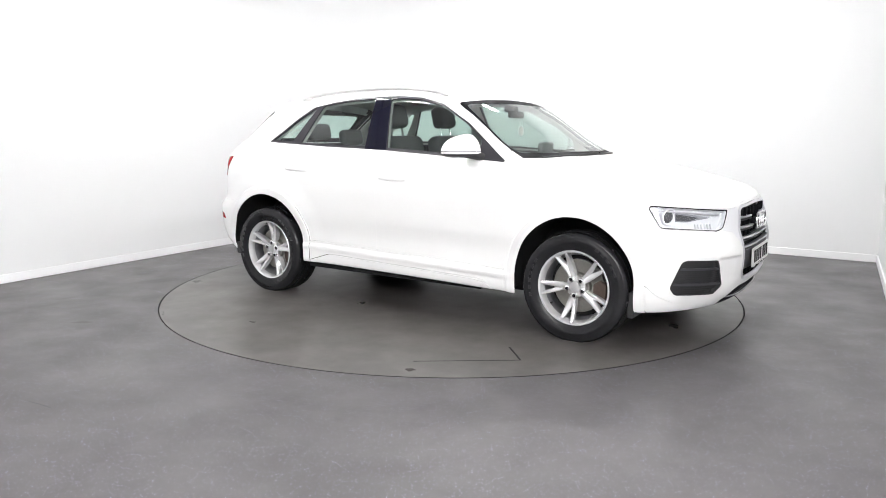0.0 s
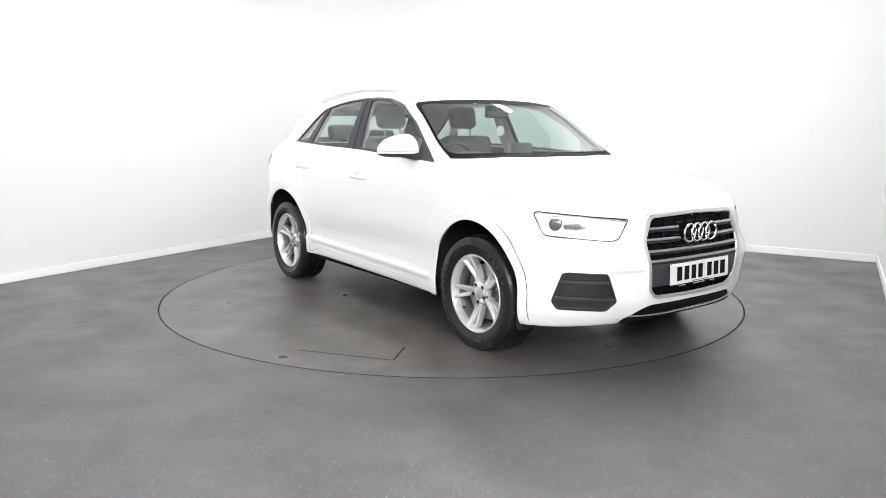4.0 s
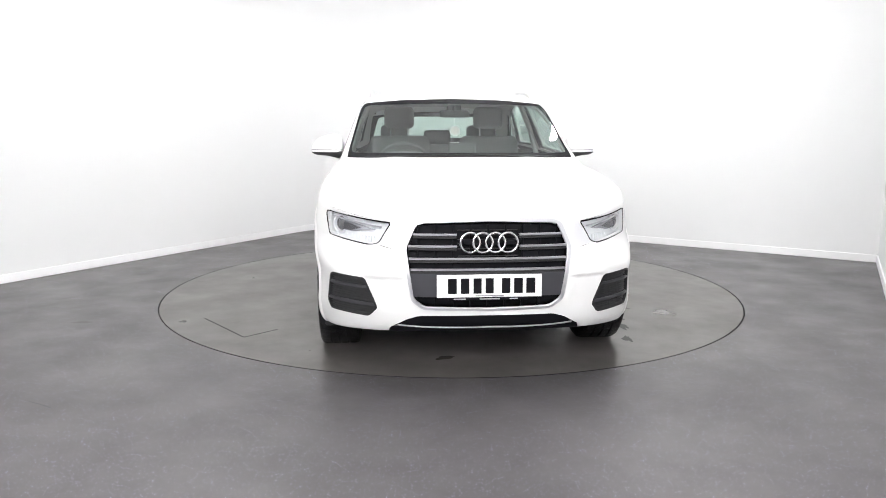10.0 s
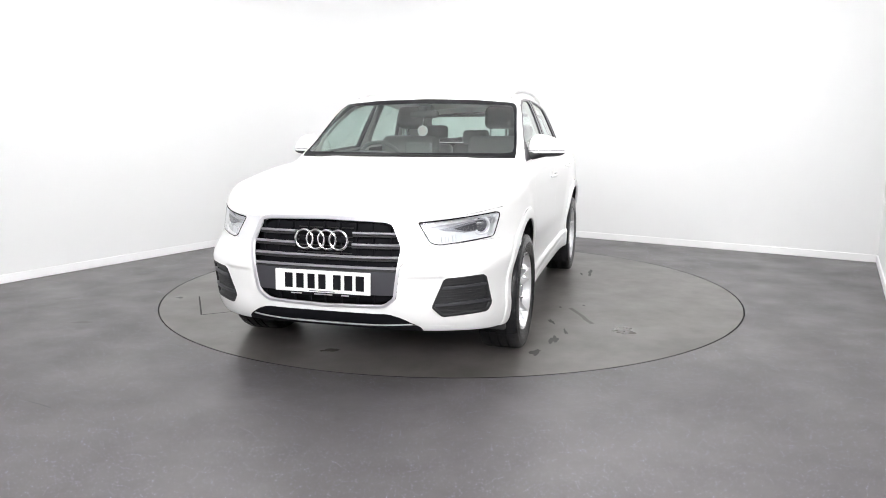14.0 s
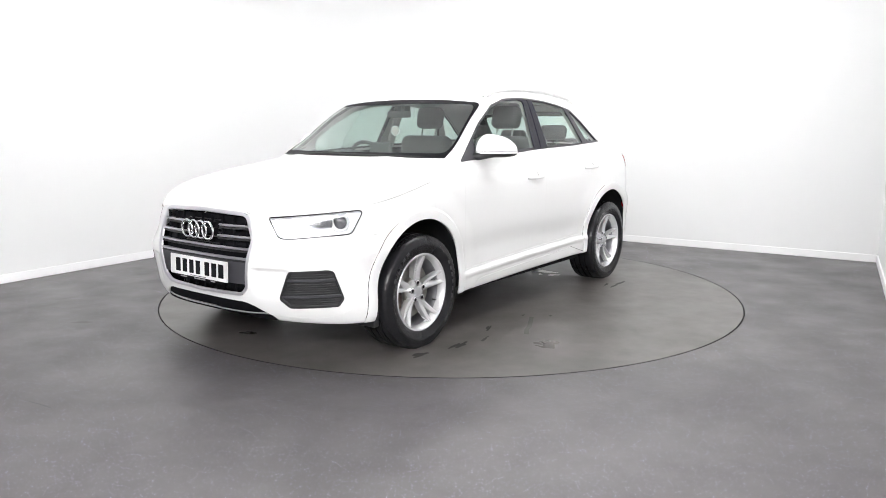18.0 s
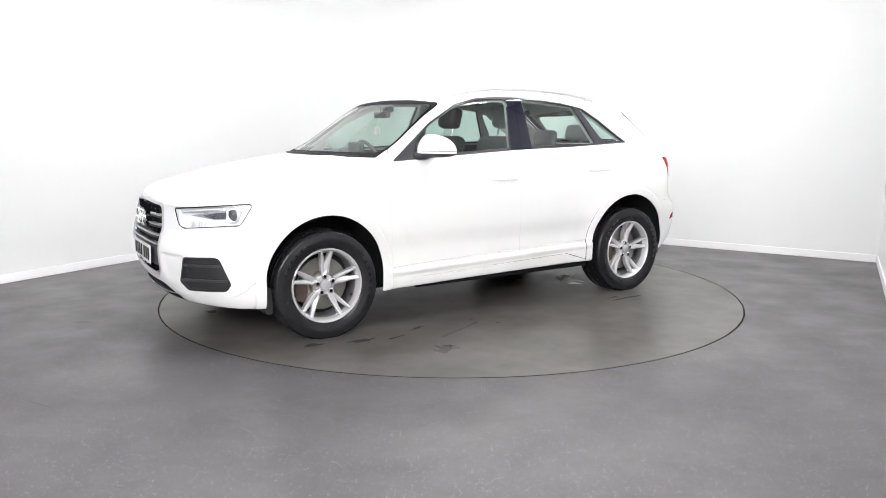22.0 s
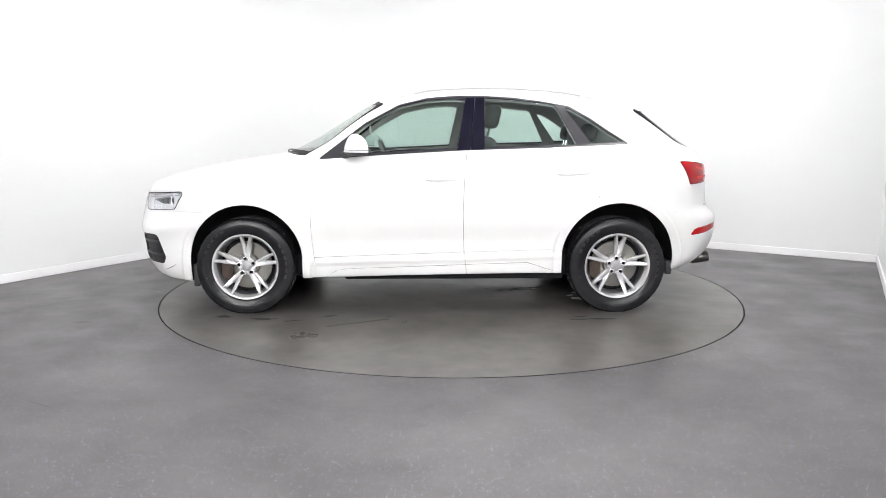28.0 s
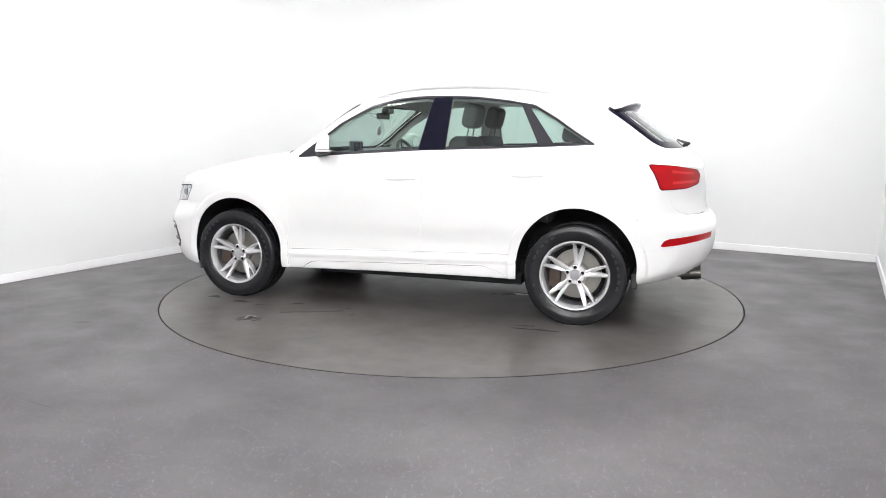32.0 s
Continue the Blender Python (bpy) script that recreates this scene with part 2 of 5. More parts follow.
def bend_bm(r_in, r_out, z0, z1, n=28):
    """A piece of the rounded corner between two radii and two heights."""
    a, b = CORNER - LD * BEND_T, CORNER + BD * BEND_T
    c = a - LN * BEND_R
    a0 = math.atan2(a.y - c.y, a.x - c.x)
    a1 = math.atan2(b.y - c.y, b.x - c.x)
    if a1 > a0:
        a1 -= 2 * math.pi
    bm = bmesh.new()
    prev = None
    for i in range(n + 1):
        t = a0 + (a1 - a0) * i / n
        ring = [bm.verts.new((c.x + r * math.cos(t), c.y + r * math.sin(t), z)) for r, z in ((r_in, z0), (r_in, z1), (r_out, z1), (r_out, z0))]
        if prev:
            for q in range(4):
                bm.faces.new((prev[q], prev[(q + 1) % 4], ring[(q + 1) % 4], ring[q]))
        else:
            bm.faces.new(ring)
        prev = ring
    bm.faces.new(prev[::-1])
    return bm


tagged(part("wall_corner", bend_bm(BEND_R, BEND_R + 0.15, 0, HEIGHT), M_WALL, smooth=True), "smoothly rounded white studio wall corner", "wall", kind="structure")
tagged(part("baseboard_corner", bend_bm(BEND_R - 0.014, BEND_R, 0.001, 0.075), M_BASE, smooth=True), "low white baseboard round the corner", "baseboard", kind="structure")
room_box("wall_back", BEND_T, WIDTH + 0.15, 0.0, 0.15, 0, HEIGHT, M_WALL, label="plain white painted studio wall, softly lit", category="wall")
room_box("wall_left", -DEPTH, -BEND_T, 0.0, 0.15, 0, HEIGHT, M_WALL, label="plain white painted studio wall beside the turntable", category="wall", m=LEFT)
# Unseen walls, added to widen the room so fill light fits beside the camera.
room_box("wall_return", 2.45, 2.6, 0.15, 3.0, 0, HEIGHT, M_WALL, label="plain white unseen wall, added to widen the room", category="wall", m=SIDE)
room_box("wall_side", 2.45, DEPTH + 0.6, 3.0, 3.15, 0, HEIGHT, M_WALL, label="plain white unseen wall, added beside the camera", category="wall", m=SIDE)
room_box("wall_right", 0.0, 2.6, 0.0, 0.15, 0, HEIGHT, M_WALL, label="plain white painted studio side wall", category="wall", m=SIDE)
# Unseen wall, added and kept white to bounce light onto the car.
room_box("wall_front", -2.5, WIDTH + 4.5, -DEPTH - 0.15, -DEPTH, 0, HEIGHT, M_WALL, label="plain white unseen wall, added behind the camera to bounce light", category="wall")
room_box("ceiling", -2.5, WIDTH + 4.5, -DEPTH - 0.2, 0.2, HEIGHT, HEIGHT + 0.12, M_DIM, label="plain grey studio ceiling", category="ceiling")
BB = 0.075
room_box("baseboard_back", BEND_T, WIDTH - 0.014, -0.014, 0.0, 0.001, BB, M_BASE, label="low white painted baseboard", category="baseboard", bevel=0.003)
room_box("baseboard_left", -DEPTH, -BEND_T, -0.014, 0.0, 0.001, BB, M_BASE, label="low white painted baseboard", category="baseboard", bevel=0.003, m=LEFT)
room_box("baseboard_right", 0.014, 2.6, -0.014, 0.0, 0.001, BB, M_BASE, label="low white painted baseboard", category="baseboard", bevel=0.003, m=SIDE)

RING = 2.247


def floor_with_hole():
    """The studio floor, with a round opening for the turntable."""
    n = 144
    bm = bmesh.new()
    inner, outer = [], []
    far = [ROOM @ Vector(p) for p in ((-0.5, 0.1, 0), (WIDTH + 0.1, 0.1, 0), (WIDTH + 4.4, -4.0, 0), (WIDTH + 4.4, -DEPTH - 0.1, 0), (-2.5, -DEPTH - 0.1, 0))]
    poly = [(p.x, p.y) for p in far]
    for i in range(n):
        a = 2 * math.pi * i / n
        d = (math.cos(a), math.sin(a))
        inner.append(bm.verts.new((RING * d[0], RING * d[1], 0)))
        best = 30.0
        for (x0, y0), (x1, y1) in zip(poly, poly[1:] + poly[:1]):
            ex, ey = x1 - x0, y1 - y0
            den = d[0] * ey - d[1] * ex
            if abs(den) > 1e-9:
                s = (x0 * ey - y0 * ex) / den
                if s > 0:
                    best = min(best, s)
        outer.append(bm.verts.new((best * d[0], best * d[1], 0)))
    for i in range(n):
        j = (i + 1) % n
        bm.faces.new((inner[i], inner[j], outer[j], outer[i]))
    # corners of the room, beyond the last spokes
    for p in far:
        a = math.atan2(p.y, p.x) % (2 * math.pi)
        i = int(a / (2 * math.pi) * n) % n
        bm.faces.new((outer[i], bm.verts.new((p.x, p.y, 0)), outer[(i + 1) % n]))
    return bm


fl = part("floor", floor_with_hole(), M_FLOOR)
tagged(fl, "dark grey speckled vinyl studio floor with a dull shine", "floor", kind="structure")
pit = part("turntable_pit", lathe_bm([(RING + 0.0005, -0.002), (RING + 0.0005, -0.05), (0.01, -0.05)], 144, "z"), M_JOINT)
tagged(pit, "dark pit under the turntable", "pit", kind="structure")

turntable = empty("turntable")
tagged(turntable, "round flush turntable covered in dark grey vinyl", "turntable")
deck = part("deck", lathe_bm([(RING - 0.010, 0.0), (0.02, 0.0)], 144, "z"), M_DECK, turntable, "dark worn vinyl deck")
part("deck_edge", lathe_bm([(RING - 0.0097, -0.045), (RING - 0.0097, -0.001)], 144, "z"), M_JOINT, turntable, "dark edge of the deck")
bmd = bmesh.new()
bmd.from_mesh(deck.data)
bmd.faces.new([v for v in bmd.verts if abs(v.co.x ** 2 + v.co.y ** 2 - 0.0004) < 1e-6])
bmd.to_mesh(deck.data)
bmd.free()

# ---- ceiling lights ----
M_GLOW = bpy.data.materials.new("light_diffuser")
M_GLOW.use_nodes = True
M_GLOW.node_tree.nodes["Principled BSDF"].inputs["Emission Color"].default_value = (1, 0.99, 0.985, 1)
M_GLOW.node_tree.nodes["Principled BSDF"].inputs["Emission Strength"].default_value = GLOW
first = None
spots = [(2.05 * math.cos(radians(18 * i)), 2.05 * math.sin(radians(18 * i)), 90 + 18 * i) for i in range(20) if i not in (2, 7, 8, 13, 14, 15, 16)]
for x, y, turn in spots:
    m = pose(x, y, 3.36, 0, 0, turn)
    if first is None:
        first = empty("ceiling_light")
        tagged(first, "white light fitting with three glowing strips above the turntable", "ceiling light", "ring of light panels")
        part("housing", box_bm(-0.17, 0.17, -0.10, 0.10, 0.012, 0.05, 0.006), M_BASE, first, "white metal housing")
        for v in (-0.058, 0.0, 0.058):
            part("light_strip", box_bm(-0.15, 0.15, v - 0.016, v + 0.016, 0.003, 0.0115, 0.002), M_GLOW, first, "glowing light strip")
        part("hanger", tube_bm([(0, 0, 0.05), (0, 0, 0.34)], 0.01, 8), M_BASE, first, "thin hanger")
        first.matrix_basis = m
    else:
        copy_thing(first, m)
# Unseen fill lights, added to brighten the car's front and the lower walls.
M_FILL = bpy.data.materials.new("fill_diffuser")
M_FILL.use_nodes = True
M_FILL.node_tree.nodes["Principled BSDF"].inputs["Emission Color"].default_value = (1, 0.99, 0.985, 1)
M_FILL.node_tree.nodes["Principled BSDF"].inputs["Emission Strength"].default_value = FILL_GLOW
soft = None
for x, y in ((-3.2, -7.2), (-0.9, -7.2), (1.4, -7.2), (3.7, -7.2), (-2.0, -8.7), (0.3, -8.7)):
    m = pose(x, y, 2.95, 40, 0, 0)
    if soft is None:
        soft = empty("fill_light")
        tagged(soft, "large square fill light, unseen, added behind the camera", "soft box", "soft boxes")
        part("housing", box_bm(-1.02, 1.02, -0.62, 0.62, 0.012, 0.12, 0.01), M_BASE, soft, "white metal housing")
        part("diffuser", box_bm(-1.0, 1.0, -0.6, 0.6, 0.0, 0.0115, 0.003), M_FILL, soft, "glowing face of the added fill light")
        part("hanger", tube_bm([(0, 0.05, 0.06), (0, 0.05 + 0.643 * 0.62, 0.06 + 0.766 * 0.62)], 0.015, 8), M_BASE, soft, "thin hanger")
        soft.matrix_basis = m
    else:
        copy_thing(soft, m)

# ---- the car: body surface ----
# Car space: x forward from the middle of the wheelbase, y to the car's left, z up.
AX, TRACK_Y, HUB_Z = 1.3015, 0.7855, 0.3305
ARCH = ((1.294, 0.377, 0.387), (-1.301, 0.381, 0.396))     # middle x, z and radius of the wheel openings


def curve(xs, ys):
    """Smooth curve through a few points, straight beyond them."""
    xs, ys = np.array(xs, float), np.array(ys, float)
    h = np.diff(xs)
    d = np.diff(ys) / h
    m = np.concatenate([[d[0]], (d[:-1] * h[1:] + d[1:] * h[:-1]) / (h[:-1] + h[1:]), [d[-1]]])

    def f(x):
        x = np.asarray(x, float)
        i = np.clip(np.searchsorted(xs, x) - 1, 0, len(h) - 1)
        t = (x - xs[i]) / h[i]
        tc = np.clip(t, 0, 1)
        a, b = 1 - tc, tc
        y = ys[i] * a * a * (1 + 2 * b) + ys[i + 1] * b * b * (1 + 2 * a) + h[i] * a * b * (m[i] * a - m[i + 1] * b)
        return y + np.where(t < 0, t * h[i] * m[i], 0) + np.where(t > 1, (t - 1) * h[i] * m[i + 1], 0)
    return f


def sstep(a, b, x):
    t = np.clip((x - a) / (b - a), 0, 1)
    return t * t * (3 - 2 * t)


def smax(a, b, k):
    h = np.maximum(k - np.abs(a - b), 0) / k
    return np.maximum(a, b) + h * h * k / 4


def smin(a, b, k):
    return -smax(-a, -b, k)


plan_w = curve([-2.2, -1.9, -1.6, -1.3, -0.9, -0.3, 0.4, 0.9, 1.3, 1.6, 1.9, 2.2], [0.80, 0.855, 0.89, 0.900, 0.885, 0.876, 0.876, 0.884, 0.894, 0.885, 0.85, 0.79])
side_in = curve([0.15, 0.25, 0.34, 0.42, 0.50, 0.62, 0.75, 0.85, 0.95, 1.02, 1.08, 1.14, 1.25], [-0.10, -0.035, -0.022, -0.026, -0.026, -0.010, -0.006, -0.006, -0.014, -0.030, -0.053, -0.083, -0.15])
nose_x = curve([0.15, 0.22, 0.29, 0.38, 0.50, 0.60, 0.72, 0.82, 0.90, 1.0], [1.97, 2.07, 2.13, 2.17, 2.195, 2.198, 2.178, 2.150, 2.115, 2.05])
hood_z = curve([0.6, 0.9, 1.11, 1.34, 1.48, 1.67, 1.90, 2.04, 2.14, 2.25], [1.10, 1.115, 1.100, 1.067, 1.042, 1.007, 0.955, 0.917, 0.880, 0.82])
belt_z = curve([-1.8, -1.39, -0.9, -0.3, 0.4, 0.79, 1.0], [1.175, 1.168, 1.146, 1.128, 1.088, 1.062, 1.05])
tail_x = curve([0.2, 0.28, 0.36, 0.45, 0.58, 0.67, 0.72, 0.80, 0.92, 1.04, 1.12, 1.16, 1.30, 1.42, 1.48, 1.56], [-1.80, -1.97, -2.09, -2.15, -2.175, -2.165, -2.115, -2.095, -2.085, -2.055, -1.985, -1.93, -1.735, -1.575, -1.50, -1.40])
screen_x = curve([1.0, 1.104, 1.186, 1.302, 1.463, 1.516, 1.6], [1.30, 1.112, 0.940, 0.742, 0.466, 0.36, 0.18])
roof_z = curve([-1.8, -1.5, -1.2, -0.9, -0.5, -0.15, 0.15, 0.38, 0.6], [1.455, 1.512, 1.552, 1.574, 1.588, 1.586, 1.566, 1.528, 1.47])
sill_z = curve([-2.2, -1.75, -1.6, -0.9, 0.8, 1.6, 1.75, 2.0, 2.2], [0.36, 0.285, 0.28, 0.275, 0.245, 0.222, 0.224, 0.242, 0.27])


def arch_gap(x, z):
    """Distance to the edge of the nearer wheel opening, negative inside it."""
    out = None
    for cx, cz, r in ARCH:
        d = np.hypot(x - cx, np.maximum(z - cz, 0)) - r
        out = d if out is None else np.minimum(out, d)
    return out


def body_field(P):
    """Below zero inside the car's outer skin."""
    x, y, z = P[:, 0], np.abs(P[:, 1]), P[:, 2]
    flare = 0.011 * (1 - sstep(0.052, 0.066, arch_gap(x, z))) + 0.012 * (1 - sstep(0.03, 0.22, arch_gap(x, z)))
    line = 0.405 - 0.026 * x                       # lower edge of the doors
    sill = (0.016 * sstep(0.0, -0.022, z - line) - 0.009 * sstep(-0.030, -0.058, z - line)) * sstep(0.95, 0.8, np.abs(x + 0.05))
    side = y - (plan_w(x) + side_in(z) + flare + sill - 0.014 * sstep(0.92, 1.06, z) * sstep(-1.35, -1.80, x))
    fold = 0.010 * sstep(0.556, 0.538, z) * sstep(0.36, 0.44, z) * sstep(0.40, 0.46, y) * sstep(0.64, 0.585, y)
    front = (x - (nose_x(z) - fold - 0.107 * (0.70 + 0.30 * sstep(0.56, 0.72, z)) * (y / 0.55) ** 3.36)) / (1 + 0.9 * sstep(0.45, 0.85, y))
    rear = ((tail_x(z) + 0.068 * (y / 0.55) ** 3.5) - x) / (1 + 0.9 * sstep(0.45, 0.85, y) + 0.55 * sstep(1.08, 1.2, z))
    top_h = np.where(x > 0.85, hood_z(x) - 0.10 * y * y + 0.012 * np.exp(-((y - 0.42) / 0.10) ** 2) * sstep(2.1, 1.4, x), 9)
    top_b = belt_z(x) + 0.005
    top = z - np.where(x > 0.85, np.minimum(top_h, 9), top_b + (hood_z(0.85) - 0.10 * y * y - top_b) * sstep(0.6, 0.85, x))
    bottom = sill_z(x) - z
    low = smax(smax(side, top, 0.07), smax(front, rear, 0.05), 0.06)
    low = smax(low, bottom, 0.02)
    gside = (y - (0.804 - 0.40 * (z - 1.1) - 0.25 * np.maximum(z - 1.30, 0) ** 2 - 0.075 * np.maximum(-x - 0.6, 0) ** 2 - 0.02 * sstep(0.3, 0.9, x))) / 1.07
    gfront = (x - (screen_x(z) - (0.43 - 0.5 * (z - 1.1)) * y * y)) / 1.85
    groof = z - (roof_z(x) - 0.052 * (y / 0.6) ** 2.4)
    up = smax(smax(gside, groof, 0.06), smax(gfront, rear, 0.04), 0.035)
    up = smax(up, 1.03 - z, 0.02)
    return smin(low, up, 0.03)


def gradient(P, f=body_field, e=0.002):
    g = np.empty_like(P)
    for a in range(3):
        d = np.zeros(3)
        d[a] = e
        g[:, a] = (f(P + d) - f(P - d)) / (2 * e)
    return g


def surface(f, lo, hi, h):
    """Quads on the zero level of a field, drawn onto it, as points and triangles."""
    n = [int(round((b - a) / h)) + 1 for a, b in zip(lo, hi)]
    ax = [lo[i] + h * np.arange(n[i]) for i in range(3)]
    G = np.stack(np.meshgrid(*ax, indexing="ij"), -1).reshape(-1, 3)
    F = f(G).reshape(n)
    S = F < 0
    sh = tuple(k - 1 for k in n)
    acc, cnt = np.zeros(sh + (3,)), np.zeros(sh)
    base = np.stack(np.meshgrid(*[a[:-1] for a in ax], indexing="ij"), -1)
    for axis in range(3):
        o1, o2 = [a for a in range(3) if a != axis]
        for i in (0, 1):
            for j in (0, 1):
                s0 = [slice(0, k - 1) for k in n]
                s0[o1] = slice(i, n[o1] - 1 + i)
                s0[o2] = slice(j, n[o2] - 1 + j)
                s1 = list(s0)
                s1[axis] = slice(1, n[axis])
                fa, fb = F[tuple(s0)], F[tuple(s1)]
                hit = (fa < 0) != (fb < 0)
                t = np.where(hit, fa / np.where(hit, fa - fb, 1), 0)
                p = base.copy()
                p[..., axis] += t * h
                p[..., o1] += i * h
                p[..., o2] += j * h
                acc += p * hit[..., None]
                cnt += hit
    ids = -np.ones(sh, int)
    ids[cnt > 0] = np.arange((cnt > 0).sum())
    V = acc[cnt > 0] / cnt[cnt > 0][:, None]
    tris = []
    for axis in range(3):
        o1, o2 = (axis + 1) % 3, (axis + 2) % 3
        s0 = [slice(1, k - 1) for k in n]
        s0[axis] = slice(0, n[axis] - 1)
        s1 = list(s0)
        s1[axis] = slice(1, n[axis])
        a, b = S[tuple(s0)], S[tuple(s1)]
        idx = np.argwhere(a != b)
        flip = b[a != b]
        off = np.ones(3, int)
        off[axis] = 0
        c = idx + off
        def cell(d1, d2):
            q = c.copy()
            q[:, o1] -= d1
            q[:, o2] -= d2
            return ids[q[:, 0], q[:, 1], q[:, 2]]
        q0, q1, q2, q3 = cell(1, 1), cell(0, 1), cell(0, 0), cell(1, 0)
        A = np.stack([q0, np.where(flip, q3, q1), q2], 1)
        B = np.stack([q0, q2, np.where(flip, q1, q3)], 1)
        tris += [A, B]
    T = np.concatenate(tris)
    for _ in range(5):
        g = gradient(V, f)
        V = V - (f(V) / np.maximum((g * g).sum(1), 0.2))[:, None] * g * 0.9
    return V, T


class Skin:
    """A triangle mesh that is divided along the zero lines of plane figures."""

    def __init__(self, V, T):
        self.V, self.T = V, T

    def refine(self, T, settle=True):
        """Each triangle in four, with the new points drawn onto the surface."""
        e = np.sort(np.concatenate([T[:, [0, 1]], T[:, [1, 2]], T[:, [2, 0]]]), 1)
        u, inv = np.unique(e, axis=0, return_inverse=True)
        inv = inv.reshape(3, -1) + len(self.V)
        P = (self.V[u[:, 0]] + self.V[u[:, 1]]) / 2
        if settle:
            g = gradient(P)
            P = P - np.clip(body_field(P), -0.003, 0.003)[:, None] * g / ((g * g).sum(1)[:, None] + 1e-9)
        self.V = np.concatenate([self.V, P])
        ab, bc, ca = inv
        a, b, c = T.T
        return np.concatenate([np.stack(t, 1) for t in ((a, ab, ca), (ab, b, bc), (ca, bc, c), (ab, bc, ca))])

    def cut(self, T, fn):
        """Triangles where fn is below zero, and the rest."""
        if not len(T):
            return T, T
        used = np.unique(T)
        d = np.full(len(self.V), 9.0)
        d[used] = fn(self.V[used])
        d[np.abs(d) < 1e-5] = 1e-5
        s = d[T] < 0
        k = s.sum(1)
        ins, outs = [T[k == 3]], [T[k == 0]]
        mix = (k == 1) | (k == 2)
        if mix.any():
            M, sm, one_in = T[mix], s[mix], k[mix] == 1
            odd = np.argmax(np.where(one_in[:, None], sm, ~sm), axis=1)
            r = np.arange(len(M))
            a, b, c = M[r, odd], M[r, (odd + 1) % 3], M[r, (odd + 2) % 3]
            e = np.concatenate([np.sort(np.stack([a, b], 1), 1), np.sort(np.stack([a, c], 1), 1)])
            u, inv = np.unique(e, axis=0, return_inverse=True)
            inv = inv.reshape(-1)
            t = (d[u[:, 0]] / (d[u[:, 0]] - d[u[:, 1]]))[:, None]
            base = len(self.V)
            self.V = np.concatenate([self.V, self.V[u[:, 0]] * (1 - t) + self.V[u[:, 1]] * t])
            ab, ac = base + inv[:len(M)], base + inv[len(M):]
            tip = np.stack([a, ab, ac], 1)
            foot = np.stack([np.stack([ab, b, c], 1), np.stack([ab, c, ac], 1)], 1)
            ins += [tip[one_in], foot[~one_in].reshape(-1, 3)]
            outs += [tip[~one_in], foot[one_in].reshape(-1, 3)]
        return np.concatenate(ins), np.concatenate(outs)


def figure(u, v, poly):
    """Signed distance to a polygon, negative inside."""
    p = np.array(poly, float)
    best, inside = np.full(len(u), 1e9), np.zeros(len(u), bool)
    for (x0, y0), (x1, y1) in zip(p, np.roll(p, -1, 0)):
        ex, ey = x1 - x0, y1 - y0
        t = np.clip(((u - x0) * ex + (v - y0) * ey) / (ex * ex + ey * ey + 1e-12), 0, 1)
        best = np.minimum(best, np.hypot(u - x0 - t * ex, v - y0 - t * ey))
        c = (y0 > v) != (y1 > v)
        inside ^= c & (u < x0 + (v - y0) * ex / (ey if abs(ey) > 1e-12 else 1e-12))
    return np.where(inside, -best, best)


def rounded(poly, r=0.02, n=4):
    """The polygon with its corners rounded."""
    out = []
    m = len(poly)
    for i in range(m):
        p, q, s = (Vector(poly[(i + d) % m]) for d in (-1, 0, 1))
        a = q + (p - q).normalized() * min(r, (p - q).length * 0.45)
        b = q + (s - q).normalized() * min(r, (s - q).length * 0.45)
        for j in range(n + 1):
            t = j / n
            w = a * (1 - t) ** 2 + q * 2 * t * (1 - t) + b * t * t
            out.append((w.x, w.y))
    return out


def side_fig(poly, grow=0.0, ok=None):
    def fn(P):
        d = figure(P[:, 0], P[:, 2], poly) - grow
        return d if ok is None else np.where(ok(P), d, 1.0)
    return fn


def front_fig(poly, grow=0.0, ok=None):
    def fn(P):
        d = figure(np.abs(P[:, 1]), P[:, 2], poly) - grow
        return d if ok is None else np.where(ok(P), d, 1.0)
    return fn


def corner_fig(poly, grow=0.0, ok=None):
    """Seen from 45 degrees ahead: across is (y - x) / root two."""
    def fn(P):
        d = figure((P[:, 1] - P[:, 0]) * 0.70711, P[:, 2], poly) - grow
        return d if ok is None else np.where(ok(P), d, 1.0)
    return fn


def rear_corner_fig(poly, grow=0.0, ok=None):
    def fn(P):
        d = figure((P[:, 1] + P[:, 0]) * 0.70711, P[:, 2], poly) - grow
        return d if ok is None else np.where(ok(P), d, 1.0)
    return fn


car = empty("car")
tagged(car, "white compact family suv with silver alloy wheels, parked on the turntable", "car")


